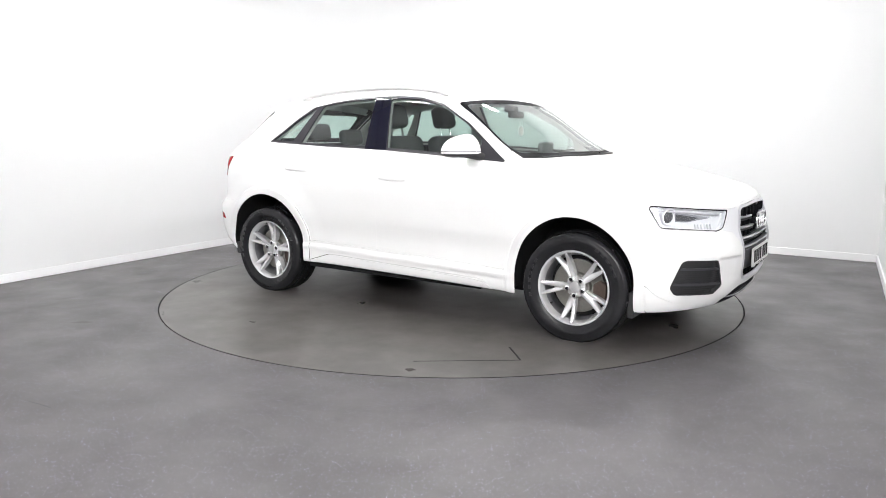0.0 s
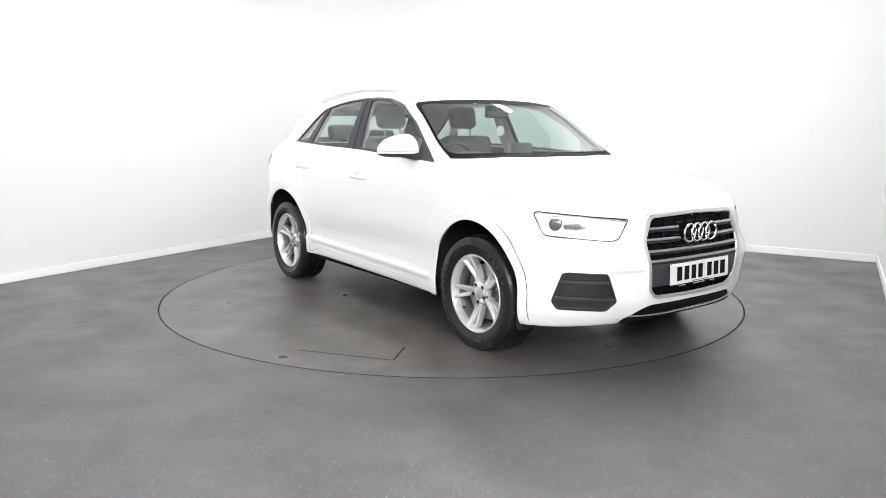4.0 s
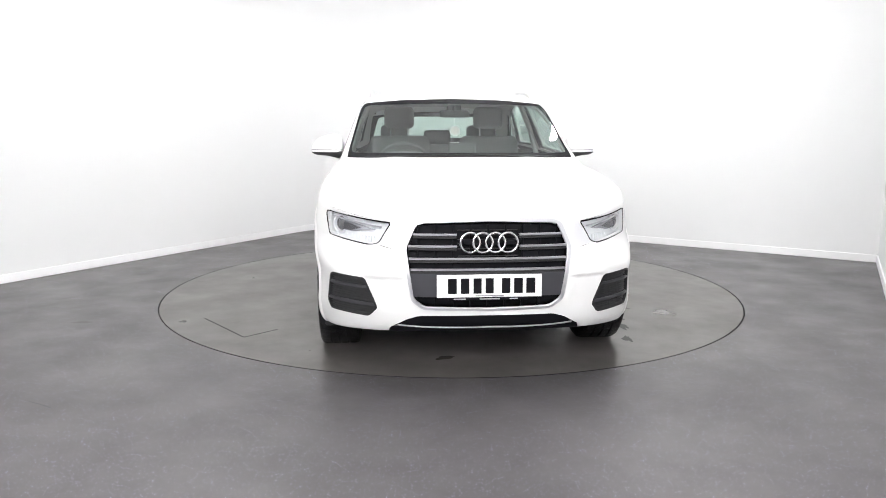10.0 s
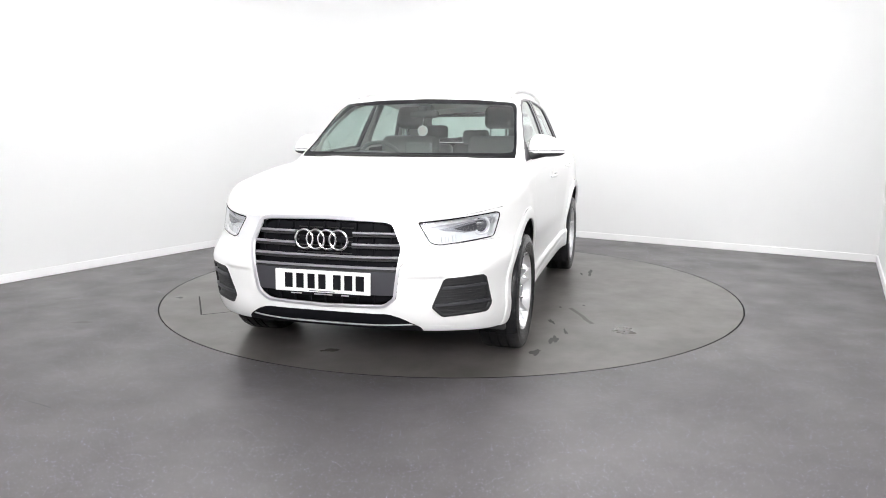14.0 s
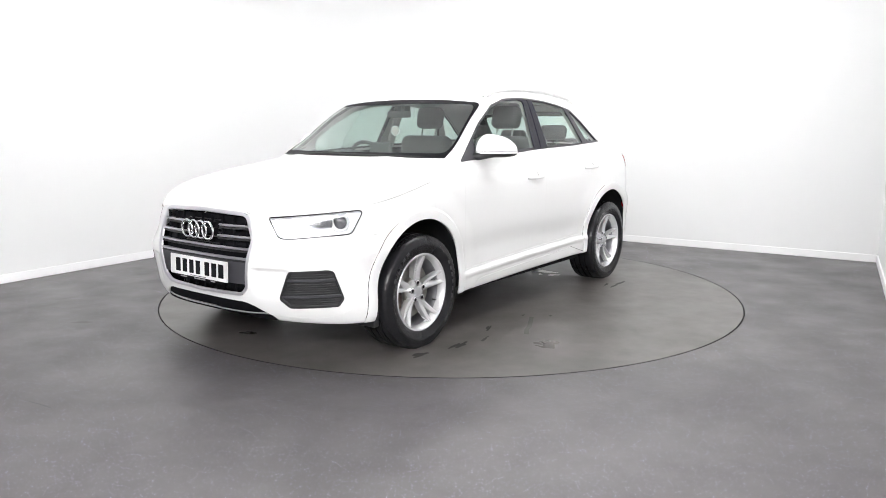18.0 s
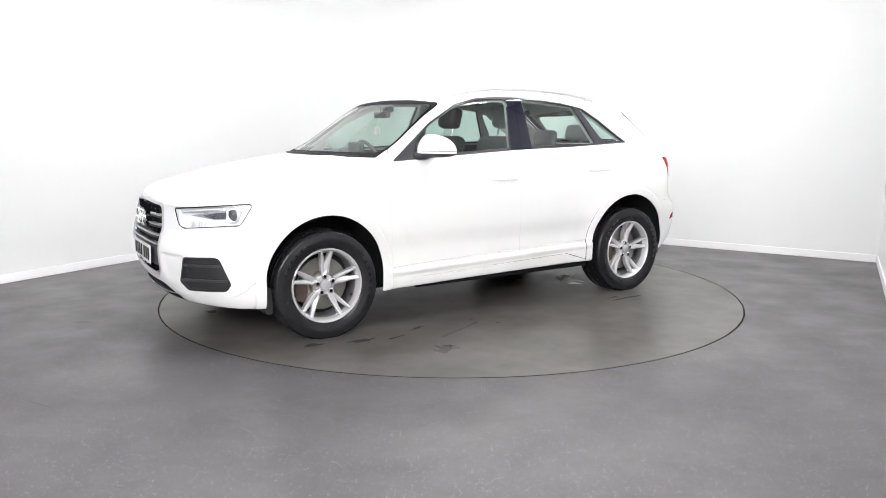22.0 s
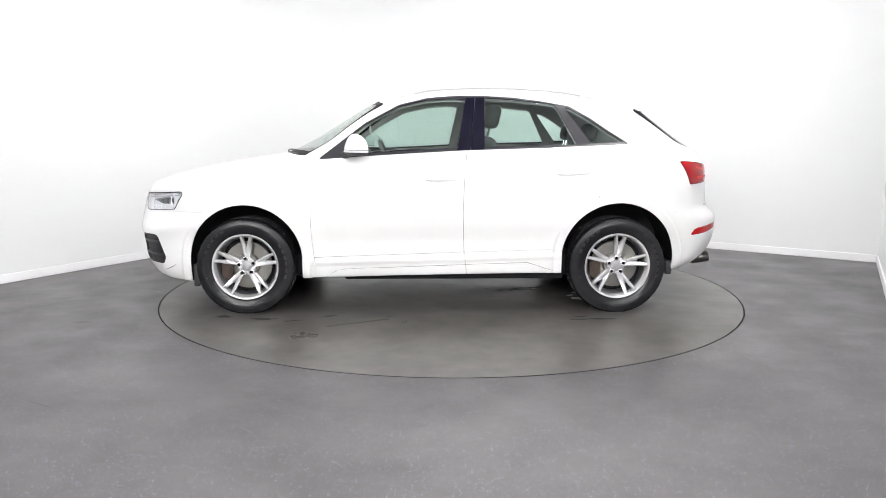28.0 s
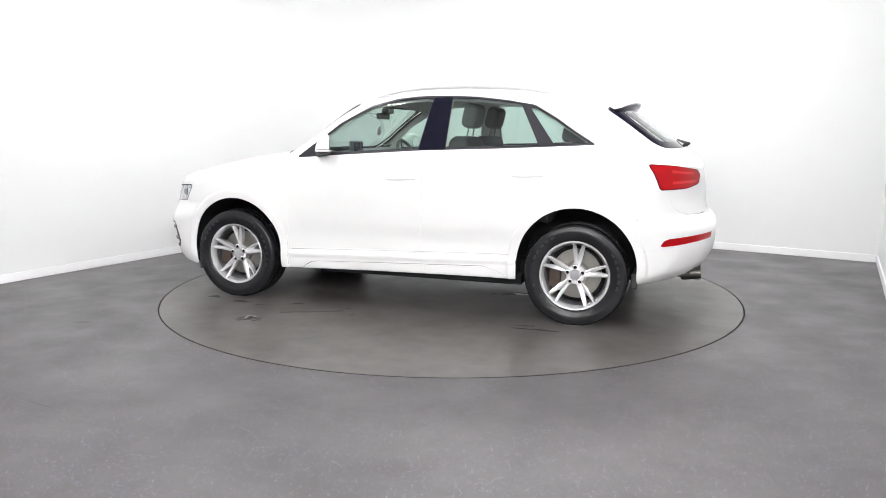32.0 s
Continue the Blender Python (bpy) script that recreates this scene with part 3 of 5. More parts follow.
def panel(name, skin, T, material, parent=None, label="", both=False, side=1, rim=0.012, lift=0.0):
    """A piece of the skin as an object: its edge is turned in by rim."""
    used, inv = np.unique(T, return_inverse=True)
    V = skin.V[used]
    F = inv.reshape(-1, 3)
    N = gradient(V)
    N /= np.linalg.norm(N, axis=1)[:, None] + 1e-9
    fn = np.cross(V[F[:, 1]] - V[F[:, 0]], V[F[:, 2]] - V[F[:, 0]])
    bad = (fn * N[F].sum(1)).sum(1) < 0
    F[bad] = F[bad][:, ::-1]
    V = V + N * lift
    on_mid = np.abs(V[:, 1]) < 1e-4
    e = np.concatenate([F[:, [0, 1]], F[:, [1, 2]], F[:, [2, 0]]])
    key = np.sort(e, 1)
    _, ix, ct = np.unique(key, axis=0, return_index=True, return_counts=True)
    edge = e[ix[ct == 1]]
    edge = edge[~(on_mid[edge[:, 0]] & on_mid[edge[:, 1]])]
    n0 = len(V)
    rimv = np.unique(edge)
    if rim and len(rimv):
        back = {int(v): n0 + i for i, v in enumerate(rimv)}
        V = np.concatenate([V, V[rimv] - N[rimv] * rim])
        # the turned edge faces away from the panel
        en = np.zeros((n0, 3))
        for a, b in edge:
            d = np.cross(V[b] - V[a], N[a])
            en[a] += d
            en[b] += d
        en = en[rimv] / (np.linalg.norm(en[rimv], axis=1)[:, None] + 1e-9)
        N = np.concatenate([N, en])
        extra = []
        for a, b in edge:
            a, b = int(a), int(b)
            extra += [(b, a, back[a]), (b, back[a], back[b])]
        F = np.concatenate([F, np.array(extra)])
    if side < 0 or both:
        W, M = V * [1, -1, 1], N * [1, -1, 1]
        if side < 0 and not both:
            V, N, F = W, M, F[:, ::-1]
        else:
            F = np.concatenate([F, F[:, ::-1] + len(V)])
            V, N = np.concatenate([V, W]), np.concatenate([N, M])
    if both:
        key = np.round(V / 2e-5).astype(np.int64)
        mid = np.abs(V[:, 1]) < 1e-4
        key[mid, 1] = 0
        key = np.concatenate([key, np.where(mid, 0, np.arange(len(V)))[:, None]], 1)
        _, first, inv2 = np.unique(key, axis=0, return_index=True, return_inverse=True)
        V, N, F = V[first], N[first], inv2.reshape(-1)[F]
        F = F[(F[:, 0] != F[:, 1]) & (F[:, 1] != F[:, 2]) & (F[:, 2] != F[:, 0])]
    ob = mesh_object(name, V, F, material, car if parent is None else parent, label, normals=N)
    ob.visible_shadow = material not in (M_GLASS, M_SCREEN, M_LENS)
    return ob


V0, T0 = surface(body_field, (-2.24, -0.05, 0.13), (2.26, 0.97, 1.63), 0.02)
skin = Skin(V0, T0)
HALF, _ = skin.cut(skin.refine(T0), lambda P: -P[:, 1])
skin.V[np.abs(skin.V[:, 1]) < 2e-4, 1] = 0.0
_, REST = skin.cut(HALF, lambda P: np.where(P[:, 1] > 0.45, arch_gap(P[:, 0], P[:, 2]), 1.0))
_, REST = skin.cut(REST, lambda P: (P[:, 2] - sill_z(P[:, 0])) - 0.006)     # no floor pan: the dark underside closes it

GAP = 0.0015


def carve(T, fn, gap=GAP):
    """The piece inside, and the rest with a fine joint between them."""
    a, r = skin.cut(T, lambda P: fn(P) + gap)
    _, r = skin.cut(r, lambda P: fn(P) - gap)
    return a, r


def joined(*fns):
    """Inside all of the figures."""
    def fn(P):
        d = fns[0](P)
        for f in fns[1:]:
            d = np.maximum(d, f(P))
        return d
    return fn


def cowl(P):
    return 1.125 - 0.43 * P[:, 1] ** 2


# lamps, grille and intakes
HEAD = rounded([(-1.140, 0.818), (-1.090, 0.712), (-1.045, 0.700), (-0.700, 0.722), (-0.638, 0.835), (-0.655, 0.850)], 0.02)
T_HEAD, REST = carve(REST, corner_fig(HEAD, ok=lambda P: P[:, 0] > 1.4))
T_HEAD = skin.refine(T_HEAD, False)
GR_OUT = rounded([(-0.3, 0.845), (0.0, 0.845), (0.325, 0.836), (0.374, 0.818), (0.424, 0.695), (0.384, 0.432), (0.325, 0.386), (0.0, 0.376), (-0.3, 0.376)], 0.02)
GR_IN = rounded([(-0.3, 0.829), (0.0, 0.829), (0.321, 0.820), (0.359, 0.806), (0.409, 0.695), (0.371, 0.439), (0.317, 0.397), (0.0, 0.388), (-0.3, 0.388)], 0.02)
ahead = lambda P: P[:, 0] > 1.75
T_GR, REST = carve(REST, front_fig(GR_OUT, ok=ahead), 0.0012)
T_GRIN, T_GRFRAME = skin.cut(T_GR, front_fig(GR_IN, ok=ahead))
FOG = rounded([(-1.040, 0.540), (-0.830, 0.548), (-0.800, 0.538), (-0.745, 0.385), (-0.775, 0.342), (-1.034, 0.333), (-1.092, 0.386)], 0.015)
T_FOG, REST = carve(REST, corner_fig(FOG, ok=lambda P: P[:, 0] > 1.5), 0.0012)
T_FOG = skin.refine(T_FOG, False)
LOW = rounded([(-0.3, 0.352), (0.34, 0.352), (0.40, 0.332), (0.492, 0.276), (0.50, 0.10), (-0.3, 0.10)], 0.02)
T_LOW, REST = carve(REST, front_fig(LOW, ok=ahead), 0.0012)
T_LOWBASE, T_LOW = skin.cut(T_LOW, lambda P: P[:, 2] - 0.279)

# glass
WS = rounded([(-0.3, 1.0), (0.61, 1.055), (0.745, 1.076), (0.740, 1.13), (0.664, 1.42), (0.637, 1.462), (0.58, 1.468), (0.35, 1.486), (0.0, 1.494), (-0.3, 1.494)], 0.03)
T_WS, REST = carve(REST, joined(front_fig(WS, ok=lambda P: P[:, 0] > 0.2), lambda P: P[:, 0] - cowl(P)), 0.001)
WS_IN = rounded([(-0.3, 1.13), (0.57, 1.128), (0.713, 1.126), (0.717, 1.16), (0.650, 1.415), (0.615, 1.450), (0.35, 1.455), (0.0, 1.462), (-0.3, 1.462)], 0.05)
T_WSGLASS, T_WSBAND = skin.cut(T_WS, front_fig(WS_IN))
DLO = rounded([(0.795, 1.072), (0.38, 1.10), (-0.163, 1.132), (-0.368, 1.140), (-0.761, 1.152), (-0.969, 1.161), (-1.394, 1.180), (-1.237, 1.278),
               (-1.123, 1.356), (-0.968, 1.444), (-0.769, 1.478), (-0.57, 1.502), (-0.369, 1.513), (-0.169, 1.513), (0.032, 1.498), (0.232, 1.450), (0.468, 1.322), (0.622, 1.204)], 0.012, 3)
beside = lambda P: P[:, 1] > 0.45
T_DLO, REST = carve(REST, side_fig(DLO, ok=beside), 0.001)
W_F = rounded([(0.60, 1.108), (0.38, 1.120), (-0.168, 1.150), (-0.234, 1.489), (-0.17, 1.499), (0.03, 1.485), (0.229, 1.437), (0.456, 1.315), (0.59, 1.212)], 0.012, 3)
W_R = rounded([(-0.368, 1.157), (-0.76, 1.168), (-1.018, 1.176), (-0.872, 1.452), (-0.77, 1.467), (-0.57, 1.490), (-0.374, 1.500)], 0.012, 3)
W_Q = rounded([(-1.118, 1.184), (-1.348, 1.193), (-1.227, 1.268), (-1.115, 1.344), (-0.968, 1.428), (-0.936, 1.428)], 0.01, 3)
B_P = [(-0.166, 1.10), (-0.236, 1.499), (-0.371, 1.502), (-0.365, 1.10)]
T_WF, T_DLO = skin.cut(T_DLO, side_fig(W_F))
T_WR, T_DLO = skin.cut(T_DLO, side_fig(W_R))
T_WQ, T_DLO = skin.cut(T_DLO, side_fig(W_Q))
T_BP, T_DLO = carve(T_DLO, side_fig(B_P), 0.001)
T_BPF, T_BPR = carve(T_BP, lambda P: (P[:, 2] - 1.12) * -0.105 - 0.265 - P[:, 0], 0.0016)
RG = rounded([(-0.3, 1.165), (0.60, 1.158), (0.658, 1.164), (0.620, 1.424), (0.56, 1.442), (0.0, 1.458), (-0.3, 1.458)], 0.03)
behind = lambda P: P[:, 0] < -1.2
T_RG, REST = carve(REST, front_fig(RG, ok=behind), 0.001)
RG_IN = rounded([(-0.3, 1.20), (0.55, 1.20), (0.60, 1.21), (0.545, 1.395), (0.50, 1.405), (-0.3, 1.415)], 0.03)
T_RGGLASS, T_RGBAND = skin.cut(T_RG, front_fig(RG_IN))
TAIL = rounded([(-0.650, 1.064), (-0.704, 0.899), (-0.933, 0.902), (-1.092, 0.926), (-1.133, 0.985), (-1.095, 1.02), (-0.824, 1.052)], 0.02)
T_TAIL, REST = carve(REST, rear_corner_fig(TAIL, ok=lambda P: P[:, 0] < -1.5))
REFL = rounded([(-0.698, 0.54), (-0.721, 0.581), (-0.759, 0.595), (-0.969, 0.607), (-1.186, 0.613), (-1.174, 0.576), (-0.914, 0.559)], 0.01)
T_REFL, REST = carve(REST, rear_corner_fig(REFL, ok=lambda P: P[:, 0] < -1.5), 0.001)

# painted panels
hood_edge = curve([0.0, 0.33, 0.385, 0.44, 0.70, 0.80], [0.852, 0.843, 0.828, 0.824, 0.848, 0.866])
T_HOOD, REST = carve(REST, lambda P: np.maximum(np.maximum(cowl(P) - P[:, 0], hood_edge(P[:, 1]) - P[:, 2]), np.where(P[:, 1] > 0.6, 0.866 + (1.72 - P[:, 0]) * 0.20 - P[:, 2], -1.0)), 0.0008)
T_ARCH, REST = carve(REST, lambda P: np.where(P[:, 1] > 0.45, arch_gap(P[:, 0], P[:, 2]) - 0.060, 1.0), 0.0015)
T_ARCHF, T_ARCHR = skin.cut(T_ARCH, lambda P: -P[:, 0])
F_DOOR = [(0.80, 1.15), (0.832, 1.06), (0.842, 0.946), (0.846, 0.691), (0.842, 0.532), (0.826, 0.392), (-0.222, 0.425), (-0.213, 0.695), (-0.223, 0.969), (-0.249, 1.20)]
R_DOOR = [(-0.249, 1.20), (-0.223, 0.969), (-0.213, 0.695), (-0.222, 0.425), (-0.888, 0.444), (-0.897, 0.50), (-0.921, 0.572), (-0.976, 0.652), (-1.044, 0.720), (-1.141, 0.770), (-1.158, 0.836), (-1.182, 0.972), (-1.178, 1.22)]
below_belt = lambda P: (P[:, 1] > 0.45) & (P[:, 2] < 1.3)
T_FD, REST = carve(REST, side_fig(F_DOOR, ok=below_belt))
T_RD, REST = carve(REST, side_fig(R_DOOR, ok=below_belt))
T_FS, REST = carve(REST, side_fig([(0.826, 0.392), (-0.222, 0.425), (-0.248, 0.2), (0.815, 0.2)], ok=below_belt), 0.0012)
T_RS, REST = carve(REST, side_fig([(-0.222, 0.425), (-0.862, 0.446), (-0.90, 0.33), (-0.915, 0.2), (-0.248, 0.2)], ok=below_belt), 0.0012)
SILL = [(0.76, 0.15), (0.735, 0.258), (0.668, 0.300), (0.60, 0.310), (-0.668, 0.352), (-0.80, 0.310), (-0.867, 0.290), (-0.88, 0.15)]
T_FSI, T_FS = carve(T_FS, side_fig(SILL, ok=below_belt), 0.0020)
T_RSI, T_RS = carve(T_RS, side_fig(SILL, ok=below_belt), 0.0020)
CUPS = []
for xc, zc in ((-0.068, 0.946), (-0.978, 0.987)):
    oval = [(xc + 0.052 * math.cos(a), zc + 0.036 * math.sin(a)) for a in np.linspace(0, 2 * math.pi, 25)[:-1]]
    CUPS.append(oval)
T_CUPF, T_FD = carve(T_FD, side_fig(CUPS[0], ok=beside), 0.0002)
T_CUPR, T_RD = carve(T_RD, side_fig(CUPS[1], ok=beside), 0.0002)
GATE = [(-1.375, 1.43), (-1.79, 1.165), (-1.762, 1.13), (-1.766, 1.065), (-1.849, 0.890), (-1.905, 0.775), (-1.975, 0.740), (-2.08, 0.733), (-2.4, 0.733), (-2.4, 1.7), (-1.375, 1.7)]
T_GATE, REST = carve(REST, side_fig(GATE))
T_FB, REST = carve(REST, joined(lambda P: P[:, 2] - 0.712 - 0.115 * sstep(0.55, 0.45, P[:, 1]), lambda P: 1.45 - P[:, 0]), 0.0005)
T_RB, REST = carve(REST, joined(lambda P: P[:, 2] - 0.712, lambda P: P[:, 0] + 1.5), 0.0004)
T_WING, REST = carve(REST, joined(lambda P: 0.80 - P[:, 0], lambda P: P[:, 2] - 1.13))

# Dark sheet behind the panels; its colour supplies the shade in the gaps.
panel("gap_sheet", skin, np.concatenate([T_HOOD, T_FB, T_RB, REST, T_GATE, T_ARCH, T_FD, T_RD, T_FS, T_RS, T_FSI, T_RSI, T_WING]), M_DARK, label="dark sheet behind the panels, put in to shade the gaps", both=True, rim=0, lift=-0.0125)
panel("bonnet", skin, T_HOOD, M_PAINT, label="smooth white bonnet", both=True)
LIP = curve([-1.3, -1.12, -0.76, -0.67, -0.62, -0.50], [0.270, 0.286, 0.302, 0.345, 0.392, 0.396])
SHOULDER = rounded([(0.385, 0.836), (0.458, 0.830), (0.545, 0.705), (0.475, 0.690), (0.438, 0.640), (0.41, 0.60), (0.36, 0.72)], 0.012)
T_SHOULDER, T_FB = carve(T_FB, front_fig(SHOULDER, ok=ahead), 0.0012)
T_LIP, T_FB = carve(T_FB, lambda P: P[:, 2] - LIP((P[:, 1] - P[:, 0]) * 0.70711), 0.0020)
bumper_f = panel("front_bumper", skin, T_FB, M_PAINT, label="white front bumper", both=True)
APRON = curve([-2.2, -2.09, -2.0, -1.87, -1.74, -1.5], [0.585, 0.573, 0.560, 0.532, 0.514, 0.508])
T_APRON, T_RB = carve(T_RB, lambda P: P[:, 2] - APRON(P[:, 0]), 0.0016)
bumper_r = panel("rear_bumper", skin, T_RB, M_PAINT, label="white rear bumper", both=True)
panel("rear_apron", skin, T_APRON, M_PAINT, bumper_r, "white lower bumper apron", both=True)
panel("roof_and_sides", skin, REST, M_PAINT, label="white roof with pillars and rear quarters", both=True)
tailgate = panel("tailgate", skin, T_GATE, M_PAINT, label="white tailgate", both=True)
screen = panel("windscreen", skin, T_WSGLASS, M_SCREEN, label="green-tinted windscreen glass", both=True, rim=0)
panel("screen_border", skin, T_WSBAND, M_INK, screen, "black printed windscreen border", both=True, rim=0.004)
rear_window = panel("rear_window", skin, T_RGGLASS, M_GLASS, tailgate, "tinted rear window glass", both=True, rim=0)
panel("rear_window_border", skin, T_RGBAND, M_BLACK, tailgate, "black rear window border", both=True, rim=0.004)
panel("headliner", skin, np.concatenate([REST, T_DLO, T_BP])[(skin.V[np.concatenate([REST, T_DLO, T_BP])].mean(1)[:, 2] > 1.12)], M_LINER, label="grey cloth headliner and pillar trim", both=True, rim=0, lift=-0.035)
for sd in (1, -1):
    panel("arch_trim", skin, T_ARCHF, M_PAINT, label="white wheel arch trim", side=sd, lift=0.0012, rim=0.014)
    panel("arch_trim", skin, T_ARCHR, M_PAINT, label="white wheel arch trim", side=sd, lift=0.0012, rim=0.014)
    panel("front_wing", skin, T_WING, M_PAINT, label="white front wing", side=sd)
    fd = panel("front_door", skin, T_FD, M_PAINT, label="white front door", side=sd)
    panel("handle_cup", skin, T_CUPF, M_PAINT, fd, "white recess behind the handle", side=sd, rim=0, lift=-0.008)
    panel("door_glass", skin, T_WF, M_GLASS, fd, "green-tinted front door glass", side=sd, rim=0, lift=-0.006)
    panel("sill_trim", skin, T_FS, M_PAINT, fd, "white lower door trim", side=sd)
    panel("sill_insert", skin, T_FSI, M_PAINT, fd, "raised lower edge of the trim", side=sd, lift=0.003)
    rd = panel("rear_door", skin, T_RD, M_PAINT, label="white rear door", side=sd)
    panel("handle_cup", skin, T_CUPR, M_PAINT, rd, "white recess behind the handle", side=sd, rim=0, lift=-0.008)
    panel("door_glass", skin, T_WR, M_GLASS, rd, "green-tinted rear door glass", side=sd, rim=0, lift=-0.006)
    panel("sill_trim", skin, T_RS, M_PAINT, rd, "white lower door trim", side=sd)
    panel("sill_insert", skin, T_RSI, M_PAINT, rd, "raised lower edge of the trim", side=sd, lift=0.003)
    panel("quarter_glass", skin, T_WQ, M_GLASS, label="small tinted rear quarter glass", side=sd, rim=0, lift=-0.006)
    panel("window_surround", skin, T_DLO, M_TRIM, label="dark satin window surround", side=sd, rim=0.01, lift=0.002)
    panel("door_pillar_trim", skin, T_BPF, M_BLACK, fd, "gloss black door pillar", side=sd, rim=0.01, lift=0.001)
    panel("door_pillar_trim", skin, T_BPR, M_BLACK, rd, "gloss black door pillar", side=sd, rim=0.01, lift=0.003)
    panel("rear_reflector", skin, T_REFL, M_RED, bumper_r, "red bumper reflector", side=sd)
for sd in (1, -1):
    part("underbody_rail", box_bm(-0.93, 0.62, min(sd * 0.68, sd * 0.80), max(sd * 0.68, sd * 0.80), 0.224, 0.30, 0.01), M_DARK, car, "dark underbody rail")
    part("front_flap", box_bm(1.635, 1.675, min(sd * 0.60, sd * 0.845), max(sd * 0.60, sd * 0.845), 0.185, 0.34, 0.008), M_PLASTIC, car, "black flap ahead of the front wheel")
    part("rear_flap", box_bm(-1.70, -1.66, min(sd * 0.60, sd * 0.85), max(sd * 0.60, sd * 0.85), 0.262, 0.36, 0.008), M_PLASTIC, car, "black flap behind the rear wheel")
part("underside", box_bm(-1.62, 1.80, -0.72, 0.72, 0.228, 0.40, 0.04), M_DARK, car, "dark underside")


# ---- wheels ----
def make_wheel(left, turn, valve):
    w = empty("wheel", car)
    tagged(w, "silver five-spoke alloy wheel with black tyre")
    s = 1 if left else -1
    tyre = [(0.222, -0.095), (0.245, -0.112), (0.285, -0.119), (0.312, -0.116), (0.332, -0.104), (0.3375, -0.086), (0.3375, -0.054), (0.331, -0.053), (0.331, -0.044), (0.338, -0.043), (0.338, -0.006), (0.331, -0.005), (0.331, 0.005), (0.338, 0.006), (0.338, 0.043), (0.331, 0.044), (0.331, 0.053), (0.3375, 0.054), (0.3375, 0.086), (0.332, 0.104), (0.320, 0.113),
            (0.316, 0.1135), (0.300, 0.1175), (0.296, 0.1185), (0.278, 0.1190), (0.274, 0.1175), (0.250, 0.1130), (0.232, 0.105), (0.222, 0.094)]
    tb = lathe_bm([(r * (1.010 if r > 0.3 else 1.0), y * s) for r, y in tyre], 144)
    for v in tb.verts:                       # lugs on the shoulders
        rr = math.hypot(v.co.x, v.co.z)
        if rr > 0.325 and abs(v.co.y) > 0.07 and round(math.atan2(v.co.z, v.co.x) * 144 / (2 * math.pi)) % 3 == 0:
            v.co.x, v.co.z = v.co.x * (1 - 0.0022 / rr), v.co.z * (1 - 0.0022 / rr)
    for v in tb.verts:                       # the tyre flattens where it stands
        if v.co.z < -HUB_Z:
            v.co.z = -HUB_Z
    part("tyre", tb, M_RUBBER, w, "black tyre with grooved tread", smooth=True)
    for k in list(range(5)) + list(range(14, 20)):   # raised lettering that cannot be read
        a0 = radians(20 + 9 * k)
        bm = bmesh.new()
        prev = None
        for q in range(4):
            a = a0 + radians(1.8 * q)
            row = [bm.verts.new((r * math.cos(a), y * s, r * math.sin(a))) for r, y in ((0.278, 0.1192), (0.293, 0.1190), (0.293, 0.1205), (0.278, 0.1208))]
            if prev:
                for u in range(4):
                    bm.faces.new((prev[u], prev[(u + 1) % 4], row[(u + 1) % 4], row[u]))
            else:
                bm.faces.new(row)
            prev = row
        bm.faces.new(prev[::-1])
        part("sidewall_bar", bm, M_RUBBER2, w, "raised bar of sidewall lettering")
    rim = [(0.222, 0.094), (0.229, 0.099), (0.232, 0.104), (0.229, 0.107), (0.221, 0.1055), (0.216, 0.098), (0.210, 0.082), (0.206, 0.060)]
    barrel = [(0.206, 0.060), (0.200, 0.045), (0.194, 0.03), (0.196, -0.04), (0.205, -0.09)]
    part("barrel", lathe_bm([(r, y * s) for r, y in barrel], 72), M_BARREL_SHADED, w, "alloy rim barrel, darkened for the shade behind the spokes", smooth=True)
    part("rim", lathe_bm([(r, y * s) for r, y in rim], 72), M_ALLOY, w, "silver alloy rim", smooth=True)
    disc = [(0.09, 0.0), (0.165, 0.0), (0.165, 0.022), (0.085, 0.022), (0.08, 0.045), (0.05, 0.045)]
    part("brake_disc", lathe_bm([(r, (y - 0.01) * s) for r, y in disc], 48), M_DISC, w, "bare steel brake disc", smooth=True)
    # Dark disc added to hold the shade inside the wheel.
    part("wheel_backing", lathe_bm([(0.001, -0.03 * s), (0.198, -0.03 * s)], 40), M_DARK, w, "dark disc added for the shade inside the wheel")
    part("hub", lathe_bm([(0.066, 0.020 * s), (0.068, 0.050 * s), (0.062, 0.060 * s), (0.036, 0.063 * s), (0.034, 0.066 * s), (0.001, 0.066 * s)], 40), M_ALLOY, w, "silver wheel hub", smooth=True)
    part("hub_cap", lathe_bm([(0.033, 0.068 * s), (0.033, 0.074 * s), (0.028, 0.0775 * s), (0.001, 0.078 * s)], 32), M_GREYCAP, w, "grey hub cap", smooth=True)
    def place(phi, r, lat=0.0):
        """x and z, clockwise from the top as seen from outside."""
        p = radians(phi)
        return -s * (r * math.sin(p) + lat * math.cos(p)), r * math.cos(p) - lat * math.sin(p)

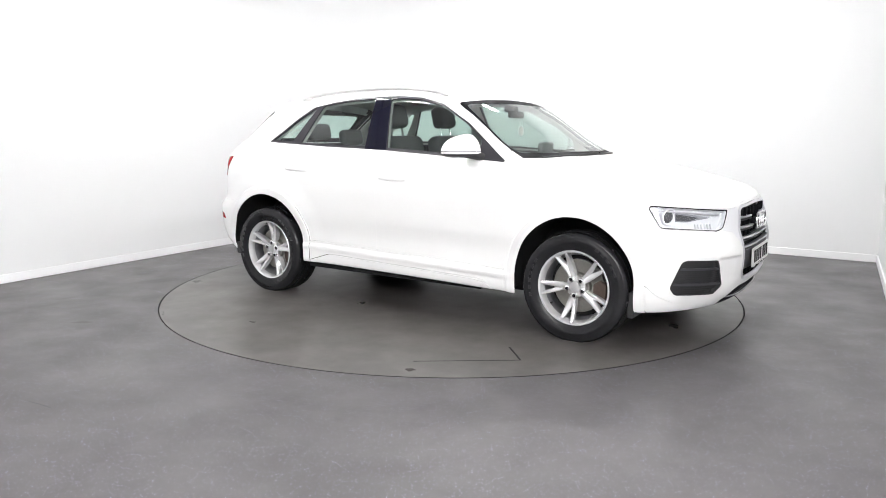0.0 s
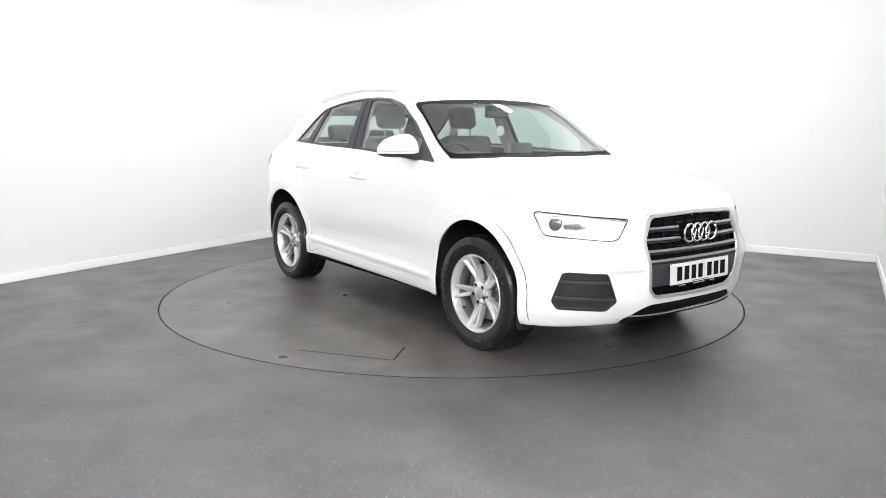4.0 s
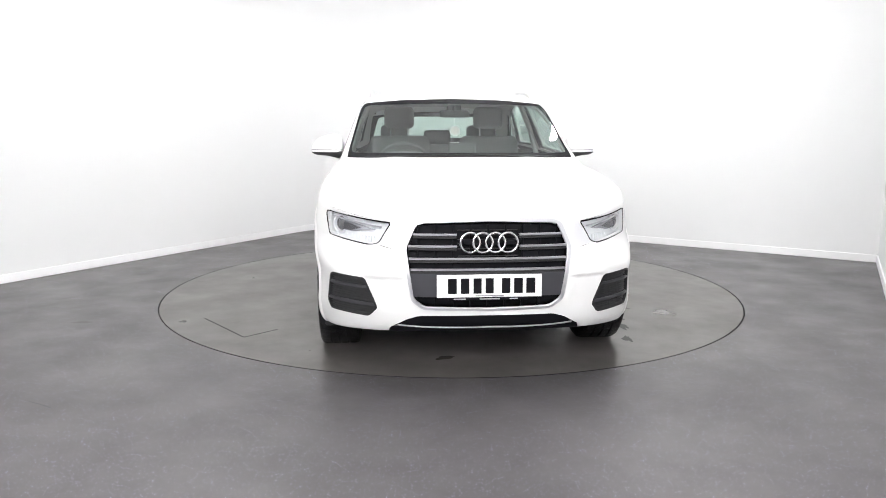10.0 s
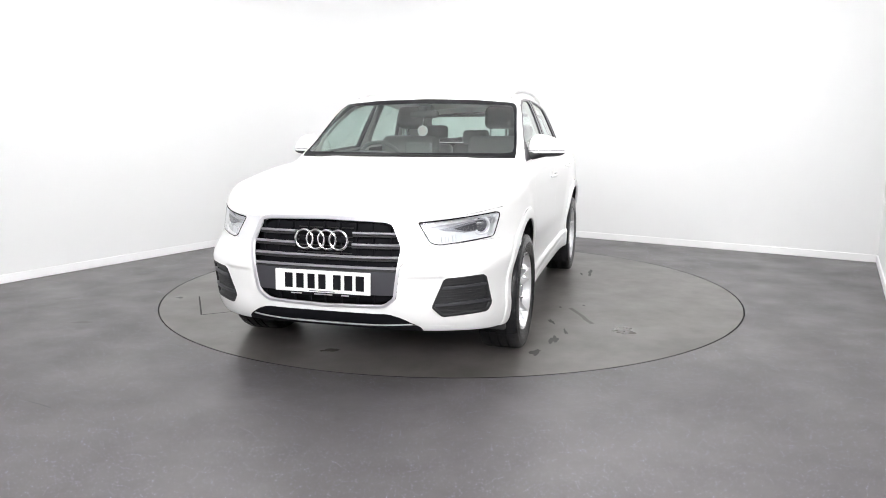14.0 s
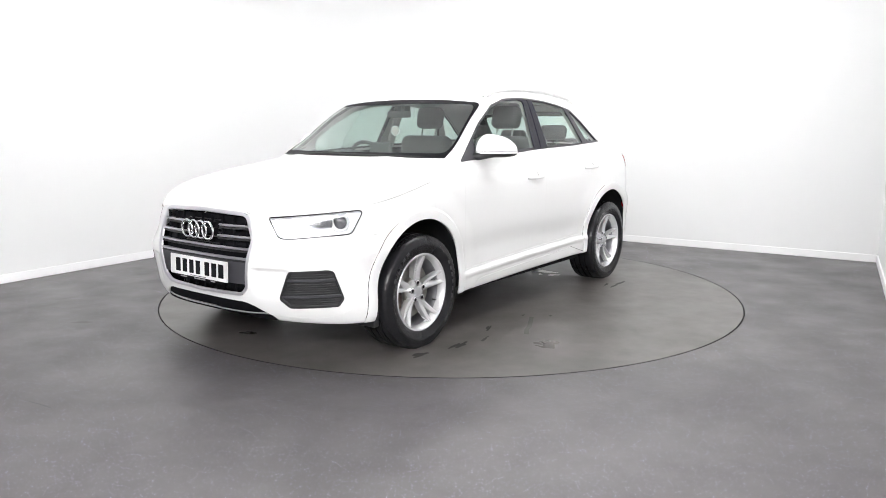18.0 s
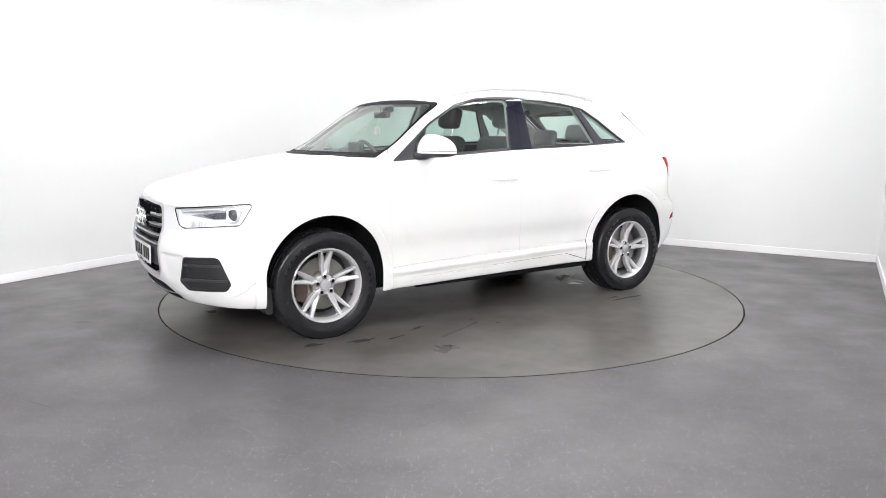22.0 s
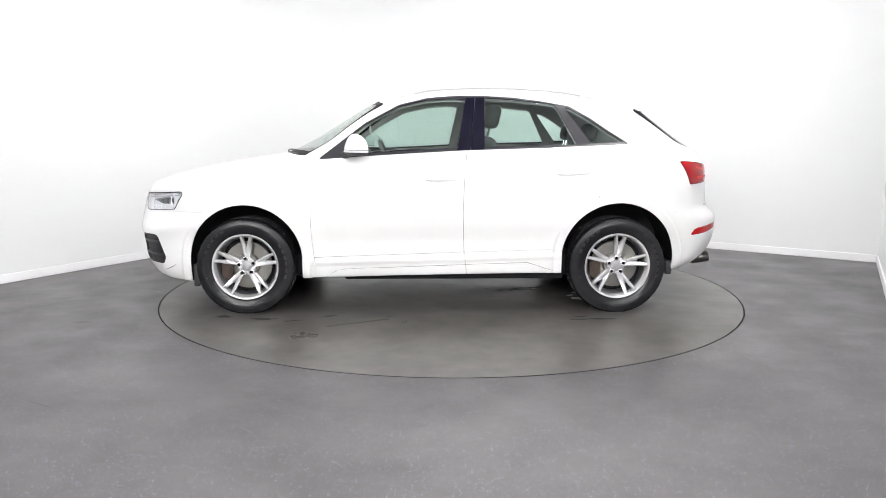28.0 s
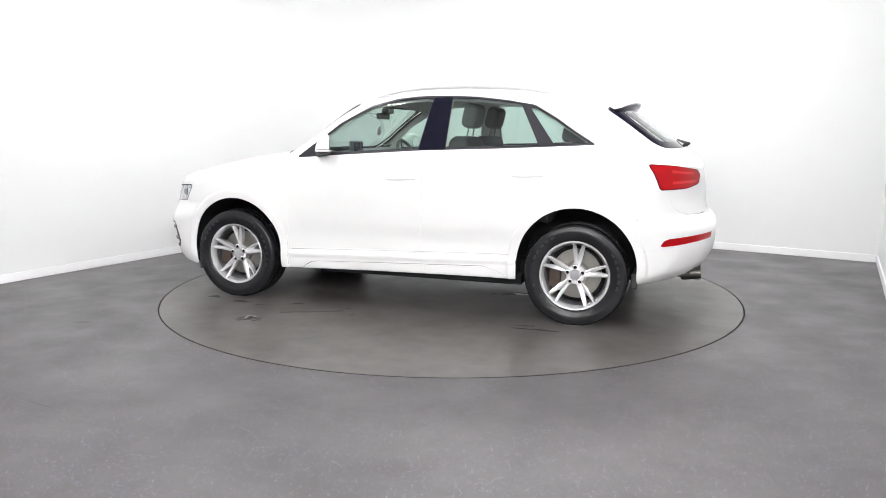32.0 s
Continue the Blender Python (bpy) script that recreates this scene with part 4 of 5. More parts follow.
    for i in range(5):
        axis = turn + 72 * i
        bm = bmesh.new()
        # the long blade runs from beside a bolt to the rim; the short one branches from it
        for r0, r1, l0, l1, ws, drop in ((0.040, 0.2165, 0.004, 0.0590, (0.0215, 0.0225, 0.0105), 0.0), (0.072, 0.2165, 0.004, -0.0085, (0.0160, 0.0150, 0.0100), 0.003)):
            prev = None
            for k in range(9):
                t = k / 8
                r = r0 + t * (r1 - r0)
                mid = l0 + (l1 - l0) * t
                hw = float(np.interp(t, [0, 0.35, 1], ws))
                u = (r - 0.04) / 0.1765
                f = 0.066 + 0.034 * u ** 1.4 - 0.011 * math.sin(math.pi * u) - drop * (1 - t)
                lean = 1 if l1 > 0.02 else -1
                row = [(mid - hw * lean, f - 0.013), (mid - hw * 0.80 * lean, f - 0.008), (mid + hw * 0.35 * lean, f), (mid + hw * 0.9 * lean, f - 0.002), (mid + hw * lean, f - 0.012), (mid + hw * 0.9 * lean, f - 0.042), (mid - hw * 0.9 * lean, f - 0.042)]
                ring = []
                for lat, y in row:
                    x, z = place(axis, r, lat)
                    ring.append(bm.verts.new((x, y * s, z)))
                if prev:
                    for q in range(7):
                        bm.faces.new((prev[q], prev[(q + 1) % 7], ring[(q + 1) % 7], ring[q]))
                else:
                    bm.faces.new(ring)
                prev = ring
            bm.faces.new(prev[::-1])
        part("spoke", bm, M_ALLOY, w, "forked silver spoke", smooth=True)
        bx, bz = place(axis, 0.053)
        bo = part("wheel_bolt", lathe_bm([(0.0175, 0.056 * s), (0.0175, 0.0735 * s), (0.0105, 0.0745 * s), (0.009, 0.068 * s)], 14), M_CHROME, w, "steel wheel bolt", smooth=True)
        bo.location = (bx, 0, bz)
        bi = part("bolt_socket", lathe_bm([(0.0100, 0.0725 * s), (0.0005, 0.0725 * s)], 12), M_INK, w, "dark bolt socket")
        bi.location = (bx, 0, bz)
    vx, vz = place(turn - 24 + 72 * valve, 0.196)
    va = part("valve", lathe_bm([(0.0060, 0.045 * s), (0.0060, 0.066 * s), (0.0045, 0.069 * s), (0.0005, 0.069 * s)], 10), M_PLASTIC, w, "black tyre valve", smooth=True)
    va.location = (vx, 0, vz)
    ca = part("brake_caliper", prism_bm([(0.18, -0.09), (0.12, -0.11), (0.10, -0.05), (0.10, 0.02), (0.14, 0.05), (0.185, 0.02)], -0.045, 0.035, 0.008), M_RUST, w, "rusty brown brake caliper")
    if not left:
        ca.location.y = 0.01
    return w


for left, x, y, turn, valve in ((True, AX, TRACK_Y, -5, 2), (True, -AX, TRACK_Y, 0, 0), (False, AX + 0.006, -0.773, -31, -1), (False, -AX + 0.006, -0.773, 0, 0)):
    make_wheel(left, turn, valve).location = (x, y, HUB_Z)
for cx, cz, r in ARCH:
    for sd in (1, -1):
        bm = bmesh.new()
        prev = None
        for i in range(25):
            a = radians(-28 + 236 * i / 24)
            rr = r + 0.006
            x, z = cx + rr * math.cos(a), max(cz + rr * math.sin(a), 0.225 if math.cos(a) > 0 and cx > 0 else 0.285)
            if math.sin(a) < 0:
                x = cx + math.copysign(rr, math.cos(a))
            row = [bm.verts.new((x, sd * y, z)) for y in (0.50, 0.872 if z > 0.34 else 0.845)]
            if prev:
                bm.faces.new((prev[0], prev[1], row[1], row[0]))
            prev = row
        part("wheel_arch_liner", bm, M_DARK, car, "black wheel arch liner", smooth=True)
        part("arch_inner", box_bm(cx - r, cx + r, min(sd * 0.46, sd * 0.5), max(sd * 0.46, sd * 0.5), 0.25, cz + r), M_DARK, car, "dark inner wheel arch")


# ---- nose details ----
def nose(y, z):
    """x of the nose at a place across and up."""
    return float(nose_x(z)) - 0.107 * (0.70 + 0.30 * float(sstep(0.56, 0.72, z))) * (abs(y) / 0.55) ** 3.36


def grille_half(z, poly=GR_IN):
    """Half width of the grille opening at a height."""
    best = 0.0
    for (a, b), (c, d) in zip(poly, poly[1:] + poly[:1]):
        if (b - z) * (d - z) < 0:
            best = max(best, a + (c - a) * (z - b) / (d - b))
    return best


def bar_bm(ys, z, h, depth, sink, tilt=0.0, wide=1.0):
    """A bar across the nose, following its curve."""
    bm = bmesh.new()
    prev = None
    for y in ys:
        x = nose(y, z) - sink
        row = [(x, z + h * 0.25), (x - 0.003, z + h * 0.5), (x - depth, z + h * 0.5 + tilt), (x - depth, z - h * 0.5 + tilt), (x - 0.003, z - h * 0.5), (x, z - h * 0.25)]
        ring = [bm.verts.new((a, y, b)) for a, b in row]
        if prev:
            for q in range(6):
                bm.faces.new((prev[q], prev[(q + 1) % 6], ring[(q + 1) % 6], ring[q]))
        else:
            bm.faces.new(ring)
        prev = ring
    bm.faces.new(prev[::-1])
    return bm


grille = empty("grille", car)
tagged(grille, "black grille with silver frame and bars")
panel("grille_frame", skin, T_GRFRAME, M_FRAME, grille, "silver grille frame", both=True, rim=0.020, lift=0.003)
panel("grille_back", skin, T_GRIN, M_INK, grille, "black grille mesh", both=True, rim=0, lift=-0.045)
for sd in (1, -1):
    panel("grille_shoulder", skin, T_SHOULDER, M_SILVER, grille, "silver panel between grille and headlight", side=sd)
for z, cut_in in ((0.762, 0.158), (0.705, 0.158), (0.645, 0.0), (0.592, 0.0)):
    w = grille_half(z) - 0.008
    for sd in ((1, -1) if cut_in else (0,)):
        ys = np.linspace(cut_in, w, 9) * sd if sd else np.linspace(-w, w, 19)
        part("slat", bar_bm([float(v) for v in ys], z, 0.012, 0.034, 0.004, -0.004), M_SLAT, grille, "satin silver grille bar", smooth=True)
        part("slat_base", bar_bm([float(v) for v in ys], z - 0.014, 0.012, 0.03, 0.010), M_PLASTIC, grille, "black bar base", smooth=True)
for i in range(-4, 5):
    y = i * 0.087
    top = 0.812
    for z0, z1 in ((0.60, top), (0.398, 0.45)):
        if abs(y) < grille_half(min(z1, 0.80)) - 0.01:
            x = nose(y, (z0 + z1) / 2)
            part("rib", box_bm(x - 0.042, x - 0.026, y - 0.004, y + 0.004, z0, z1, 0.0015, 1), M_INK, grille, "dark upright rib")
for z in (0.655, 0.715, 0.735, 0.780, 0.690):
    part("mesh_bar", bar_bm([-0.15, -0.05, 0.05, 0.15], z, 0.005, 0.01, 0.03), M_PLASTIC, grille, "thin dark bar")
# the plate carrier and plate
bm = bmesh.new()
rows = []
for z in (0.452, 0.50, 0.54, 0.578):
    w = grille_half(z) - 0.002
    rows.append([bm.verts.new((nose(y, z) - 0.012, y, z)) for y in np.linspace(-w, w, 15)])
for a, b in zip(rows, rows[1:]):
    for i in range(14):
        bm.faces.new((a[i], a[i + 1], b[i + 1], b[i]))
bmesh.ops.solidify(bm, geom=bm.faces[:], thickness=0.012)
part("plate_carrier", bm, M_PANEL, grille, "anthracite panel behind the number plate", smooth=True)
plate = part("number_plate", box_bm(-0.003, 0.003, -0.262, 0.262, -0.057, 0.057, 0.0028), M_PLATE, car, "white number plate with black characters as bars")
plate.matrix_basis = pose(2.196, 0.003, 0.512, 0, -2, 0)
for k, (y, w) in enumerate(((-0.185, 0.052), (-0.122, 0.050), (-0.060, 0.048), (0.000, 0.048), (0.082, 0.050), (0.144, 0.052), (0.206, 0.054))):
    part("plate_bar", box_bm(0.003, 0.0042, y - w * 0.42, y + w * 0.42, -0.038, 0.038, 0.0005, 1), M_INK, plate, "black bar")
part("plate_maker_bar", box_bm(0.003, 0.0040, -0.07, 0.07, -0.0515, -0.0475), M_PANEL, plate, "small grey bar of lettering")
holder = part("plate_holder", box_bm(2.180, 2.192, -0.20, 0.20, 0.438, 0.452, 0.002), M_INK, grille, "black plate holder edge")
for y, w in ((-0.145, 0.030), (0.005, 0.05), (0.125, 0.02)):
    part("holder_bar", box_bm(2.192, 2.1932, y - w, y + w, 0.442, 0.448), M_ALU, grille, "small pale bar of lettering")
badge = empty("badge", car)
tagged(badge, "four interlocking chrome rings")
for i, y in enumerate((-0.0936, -0.0312, 0.0312, 0.0936)):
    ring = lathe_bm([(0.0478 + 0.0064 * math.cos(radians(q)), 0.007 * math.sin(radians(q))) for q in range(0, 361, 45)], 40, "x")
    r = part("ring", ring, M_CHROME, badge, "chrome ring", smooth=True)
    r.location = (nose(y, 0.726) + 0.010 + 0.0015 * (i % 2), y, 0.726)
part("badge_mount", box_bm(2.140, 2.176, -0.13, 0.13, 0.712, 0.740, 0.006), M_INK, badge, "black mount")

# lower intake
low = empty("lower_intake", car)
tagged(low, "wide black lower intake with a thin silver blade")
panel("intake_back", skin, T_LOW, M_INK, low, "black intake", both=True, rim=0, lift=-0.012)
part("silver_blade", tube_bm([(nose(y, 0.283) + 0.002, float(y), 0.283 + 0.012 * (abs(y) / 0.45) ** 3) for y in np.linspace(-0.45, 0.45, 31)], 0.0040, 8), M_GREYCAP, low, "thin silver blade", smooth=True)
panel("valance", skin, T_LOWBASE, M_INK, low, "black lower valance", both=True, rim=0.01)
for sd in (1, -1):
    panel("front_lip", skin, T_LIP, M_PAINT, bumper_f, "white lower bumper lip", side=sd)

# side intakes
for sd in (1, -1):
    fog = empty("side_intake", car)
    tagged(fog, "black side intake with slats")
    panel("intake_surround", skin, T_FOG, M_PLASTIC, fog, "black slatted surface", side=sd, rim=0, lift=-0.022)
    inner, edge = skin.cut(T_FOG, corner_fig(FOG, -0.010))
    panel("intake_edge", skin, edge, M_PLASTIC, fog, "black rim", side=sd, rim=0.024, lift=0.0)
    for z, h, lift, m in ((0.492, 0.010, -0.001, M_FIN), (0.402, 0.011, -0.001, M_FIN)) + tuple((0.415 + 0.0125 * q, 0.0055, -0.014, M_PLASTIC) for q in range(6)) + tuple((0.352 + 0.0125 * q, 0.0055, -0.014, M_PLASTIC) for q in range(3)) + tuple((0.506 + 0.0125 * q, 0.0055, -0.014, M_PLASTIC) for q in range(3)):
        band, _ = skin.cut(inner, lambda P: np.abs(P[:, 2] - z - 0.03 * (P[:, 1] - 0.7)) - h / 2)
        if len(band):
            panel("slat", skin, band, m, fog, "dark slat", side=sd, rim=0.014, lift=lift)

# ---- headlights ----
for sd in (1, -1):
    hl = empty("headlight", car)
    tagged(hl, "clear headlight with projector and silver bowl")
    glass, border = skin.cut(T_HEAD, corner_fig(HEAD, -0.0055))
    top, border = skin.cut(border, lambda P: 0.775 + 0.03 * (P[:, 1] - 0.6) - P[:, 2])
    panel("lens", skin, glass, M_LENS, hl, "clear lens", side=sd, rim=0)
    panel("lens_edge", skin, border, M_TRIM, hl, "dark lower lens edge", side=sd, rim=0.004)
    panel("bowl_wall", skin, np.concatenate([border, top]), M_LAMP_IN, hl, "silver bowl wall", side=sd, rim=0.040, lift=-0.006)
    panel("lens_brow", skin, top, M_INK, hl, "black upper lens edge", side=sd, rim=0.005)
    panel("bowl", skin, T_HEAD, M_LAMP_IN, hl, "silver bowl", side=sd, rim=0, lift=-0.044)

    def strip(name, poly, material, lift, rim, label):
        t, _ = skin.cut(T_HEAD, corner_fig(poly))
        if len(t):
            panel(name, skin, t, material, hl, label, side=sd, rim=rim, lift=lift)
    strip("brow", [(-1.15, 0.830), (-0.64, 0.865), (-0.64, 0.838), (-0.66, 0.846), (-1.128, 0.811)], M_INK, 0.0015, 0.004, "black upper brow")
    strip("eyebrow", [(-1.03, 0.781), (-0.86, 0.806), (-0.80, 0.812), (-0.80, 0.760), (-0.87, 0.757), (-0.93, 0.768)], M_WEDGE, -0.026, 0.015, "grey wedge beside the projector")
    strip("eyebrow_shade", [(-0.945, 0.781), (-0.85, 0.797), (-0.80, 0.803), (-0.80, 0.765), (-0.87, 0.762)], M_FIN, -0.022, 0.012, "black wedge next to the projector")
    strip("upper_trim", [(-1.08, 0.797), (-0.70, 0.826), (-0.70, 0.819), (-1.08, 0.790)], M_SLAT, -0.012, 0.012, "thin grey upper strip")
    strip("running_light", [(-1.04, 0.712), (-0.70, 0.730), (-0.695, 0.722), (-1.045, 0.704)], M_PLATE, -0.014, 0.01, "white lower light strip")
    strip("side_cover", [(-0.70, 0.80), (-0.665, 0.825), (-0.69, 0.74), (-0.72, 0.74)], M_ALU, -0.02, 0.02, "silver outer cover")
    for q in range(6):
        u = -1.035 + 0.021 * q
        strip("indicator_rib", [(u, 0.716), (u + 0.008, 0.716), (u + 0.011, 0.746), (u + 0.003, 0.746)], M_LAMP_IN if q % 2 else M_SILVER, -0.026, 0.015, "indicator rib")
    pj = empty("projector", hl)
    pj.location = (1.800, sd * 0.722, 0.782)
    pj.rotation_euler = (0, 0, radians(35 * sd))
    part("projector_ring", lathe_bm([(0.050, 0.0), (0.052, 0.03), (0.046, 0.036), (0.041, 0.034), (0.038, 0.02)], 36, "x"), M_SILVER, hl, "bright projector ring", smooth=True).matrix_basis = pj.matrix_basis
    part("projector_lens", lathe_bm([(0.040, 0.010), (0.036, 0.020), (0.026, 0.029), (0.013, 0.034), (0.0005, 0.035)], 32, "x"), mat("projector_glass", (0.10, 0.10, 0.11), 0.06, coat=1.0), hl, "dark projector lens", smooth=True).matrix_basis = pj.matrix_basis
    bpy.data.objects.remove(pj)

# ---- mirrors, handles, rails ----
def mirror_field(P):
    d = P - np.array((0.508, 0.892, 1.128))
    up = np.where(d[:, 2] > 0, 0.112 - 0.25 * np.clip(d[:, 1], -0.1, 0.1), 0.032)
    dx = d[:, 0] + 0.45 * d[:, 1]          # the shell is swept back towards its outer end
    q = np.abs(dx) / np.where(dx > 0, 0.080 - 0.20 * np.clip(d[:, 2], 0, 0.1), 0.050)
    return (q ** 2.6 + (np.abs(d[:, 1]) / 0.118) ** 2.8 + (np.abs(d[:, 2]) / up) ** 2.3) ** (1 / 2.4) * 0.07 - 0.07


VM, TM = surface(mirror_field, (0.40, 0.74, 1.06), (0.70, 1.06, 1.30), 0.012)
mskin = Skin(VM, TM)


def mirror_panel(name, T, material, parent, label, sd, lift=0.0):
    used, inv = np.unique(T, return_inverse=True)
    V = mskin.V[used]
    N = gradient(V, mirror_field)
    N /= np.linalg.norm(N, axis=1)[:, None] + 1e-9
    F = inv.reshape(-1, 3)
    fn = np.cross(V[F[:, 1]] - V[F[:, 0]], V[F[:, 2]] - V[F[:, 0]])
    bad = (fn * N[F].sum(1)).sum(1) < 0
    F[bad] = F[bad][:, ::-1]
    V = V + N * lift
    if sd < 0:
        V, N, F = V * [1, -1, 1], N * [1, -1, 1], F[:, ::-1]
    return mesh_object(name, V, F, material, parent, label, normals=N)


M_CAP, M_REST = mskin.cut(TM, lambda P: 1.122 - P[:, 2])
M_FACE, M_CAP = mskin.cut(M_CAP, lambda P: np.maximum(P[:, 0] + 0.45 * (P[:, 1] - 0.892) - 0.470, np.maximum(np.abs(P[:, 1] - 0.893) - 0.088, 1.130 - P[:, 2])))
M_GROOVE, M_CAP = mskin.cut(M_CAP, lambda P: np.abs(P[:, 2] - 1.137) - 0.0025)
for sd in (1, -1):
    mi = empty("side_mirror", car)
    tagged(mi, "white door mirror on a black foot")
    mirror_panel("mirror_cap", M_CAP, M_PAINT, mi, "white mirror cap", sd)
    mirror_panel("mirror_groove", M_GROOVE, M_GREY, mi, "thin dark groove with indicator", sd, -0.002)
    mirror_panel("mirror_foot", M_REST, M_PLASTIC, mi, "black lower shell", sd)
    mirror_panel("mirror_glass", M_FACE, M_MIRROR, mi, "mirror glass", sd, -0.004)
    arm = tube_bm([(0.615, sd * 0.775, 1.100), (0.60, sd * 0.81, 1.104), (0.565, sd * 0.86, 1.112), (0.55, sd * 0.90, 1.114)], [0.030, 0.026, 0.022, 0.016], 10)
    part("mirror_arm", arm, M_PLASTIC, mi, "black mirror arm", smooth=True)

for sd in (1, -1):
    for name, x0, x1, z0, z1 in (("front", 0.045, -0.178, 0.933, 0.941), ("rear", -0.865, -1.085, 0.973, 0.983)):
        h = empty("door_handle", car)
        tagged(h, "white door handle")
        pts = []
        for k in range(9):
            t = k / 8
            x, z = x0 + (x1 - x0) * t, z0 + (z1 - z0) * t
            yb = float(plan_w(x) + side_in(z))
            pts.append((x, sd * (yb + 0.003 + 0.024 * math.sin(math.pi * t) ** 0.45), z))
        part("grip", tube_bm(pts, [0.007, 0.0105, 0.012, 0.0125, 0.0125, 0.0125, 0.012, 0.0105, 0.007], 10, flat=0.7), M_PAINT, h, "white grip", smooth=True)
    rail = empty("roof_rail", car)
    tagged(rail, "slim silver roof rail")
    xs = [0.225, 0.12, 0.03, -0.168, -0.369, -0.57, -0.771, -0.93, -1.05, -1.145]
    zs = [1.505, 1.536, 1.553, 1.569, 1.573, 1.570, 1.560, 1.545, 1.527, 1.503]
    part("rail_bar", tube_bm([(x, sd * (0.602 - 0.02 * abs(x + 0.45)), z) for x, z in zip(xs, zs)], [0.010, 0.012, 0.012, 0.012, 0.012, 0.012, 0.012, 0.012, 0.012, 0.010], 10, flat=0.9), M_RAIL, rail, "silver bar", smooth=True)
    for x, z in ((0.15, 1.528), (-1.075, 1.522)):
        part("rail_foot", box_bm(x - 0.03, x + 0.03, sd * 0.592 - 0.010, sd * 0.592 + 0.010, z - 0.035, z - 0.002, 0.008), M_RAIL, rail, "silver foot")

# wipers, spoiler and rear pieces
for y0, y1 in ((0.62, -0.05), (-0.02, -0.62)):
    wp = empty("wiper", car)
    tagged(wp, "black windscreen wiper")
    pts = [(1.135 - 0.43 * (y0 + (y1 - y0) * t) ** 2 - 0.02 + 0.01 * t, y0 + (y1 - y0) * t, 1.122 - 0.03 * abs(y0 + (y1 - y0) * t)) for t in np.linspace(0, 1, 9)]
    part("wiper_blade", tube_bm(pts, 0.006, 6), M_PLASTIC, wp, "black blade")
cw = bmesh.new()
prev = None
for y in np.linspace(-0.70, 0.70, 25):
    x = 1.13 - 0.43 * y * y
    z = 1.118 - 0.035 * y * y
    row = [cw.verts.new((x + 0.004, float(y), z - 0.020)), cw.verts.new((x - 0.03, float(y), z - 0.006)), cw.verts.new((x - 0.07, float(y), z - 0.012))]
    if prev:
        for q in range(2):
            cw.faces.new((prev[q], prev[q + 1], row[q + 1], row[q]))
    prev = row
part("cowl_panel", cw, M_INK, car, "black cowl panel below the windscreen", smooth=True)

sp = bmesh.new()
prev = None
for y in np.linspace(-0.60, 0.60, 21):
    f = 1 - 0.35 * (abs(y) / 0.6) ** 3
    dx = 0.06 * (abs(y) / 0.6) ** 2
    row = [sp.verts.new(v) for v in ((-1.40 + dx * 0.2, float(y), float(roof_z(-1.40)) - 0.052 * (abs(y) / 0.6) ** 2.4 - 0.006), (-1.565 + dx, float(y), 1.490 - 0.045 * (abs(y) / 0.6) ** 2), (-1.605 + dx, float(y), 1.472 - 0.04 * (abs(y) / 0.6) ** 2), (-1.595 + dx, float(y), 1.460 - 0.04 * (abs(y) / 0.6) ** 2), (-1.50 + dx * 0.3, float(y), 1.450 - 0.04 * (abs(y) / 0.6) ** 2))]
    if prev:
        for q in range(5):
            sp.faces.new((prev[q], prev[(q + 1) % 5], row[(q + 1) % 5], row[q]))
    else:
        sp.faces.new(row)
    prev = row
sp.faces.new(prev[::-1])
spoiler = part("roof_spoiler", sp, M_PAINT, tailgate, "white roof spoiler", smooth=True)
part("rear_wiper", tube_bm([(-1.925, 0.0, 1.165), (-1.952, 0.0, 1.182), (-1.925, -0.02, 1.190), (-1.885, -0.18, 1.203), (-1.868, -0.36, 1.206)], [0.016, 0.018, 0.010, 0.007, 0.006], 8), M_PLASTIC, tailgate, "black rear wiper", smooth=True)
ex = empty("exhaust", car)
tagged(ex, "dark twin exhaust tailpipes")
for y in (0.44, 0.54):
    pp = lathe_bm([(0.036, 0.0), (0.040, 0.0), (0.041, 0.12), (0.034, 0.13)], 24, "x")
    o = part("tailpipe", pp, M_PIPE, ex, "dark steel tailpipe", smooth=True)
    o.matrix_basis = pose(-2.085, y - 0.03, 0.335, 0, 8, 0)
dif = box_bm(-2.02, -1.80, -0.55, 0.55, 0.30, 0.40, 0.03)
part("rear_valance", dif, M_PLASTIC, bumper_r, "black rear valance")
for sd in (1, -1):
    tl, rest_t = skin.cut(T_TAIL, rear_corner_fig(TAIL, -0.008))
    t1, t2 = skin.cut(tl, lambda P: 0.976 + 0.05 * (P[:, 0] + 1.9) - P[:, 2])
    lamp = empty("tail_light", car)
    tagged(lamp, "red tail light wrapped round the corner")
    panel("upper_lens", skin, t1, M_RED, lamp, "red upper lens", side=sd, rim=0.012, lift=0.005)
    panel("lower_lens", skin, t2, M_RED, lamp, "red lower lens", side=sd, rim=0.010, lift=0.003)
    for bar in ([(-0.80, 1.005), (-0.80, 1.022), (-1.02, 1.004), (-1.02, 0.99)], [(-0.80, 0.935), (-0.80, 0.952), (-1.04, 0.955), (-1.04, 0.94)]):
        strip_t, _ = skin.cut(T_TAIL, rear_corner_fig(bar))
        panel("light_bar", skin, strip_t, M_RED_LIT, lamp, "brighter red light bar", side=sd, rim=0.004, lift=0.0065)
    panel("lens_edge", skin, rest_t, M_RED_DARK, lamp, "dark red lens edge", side=sd, rim=0.02, lift=0.003)

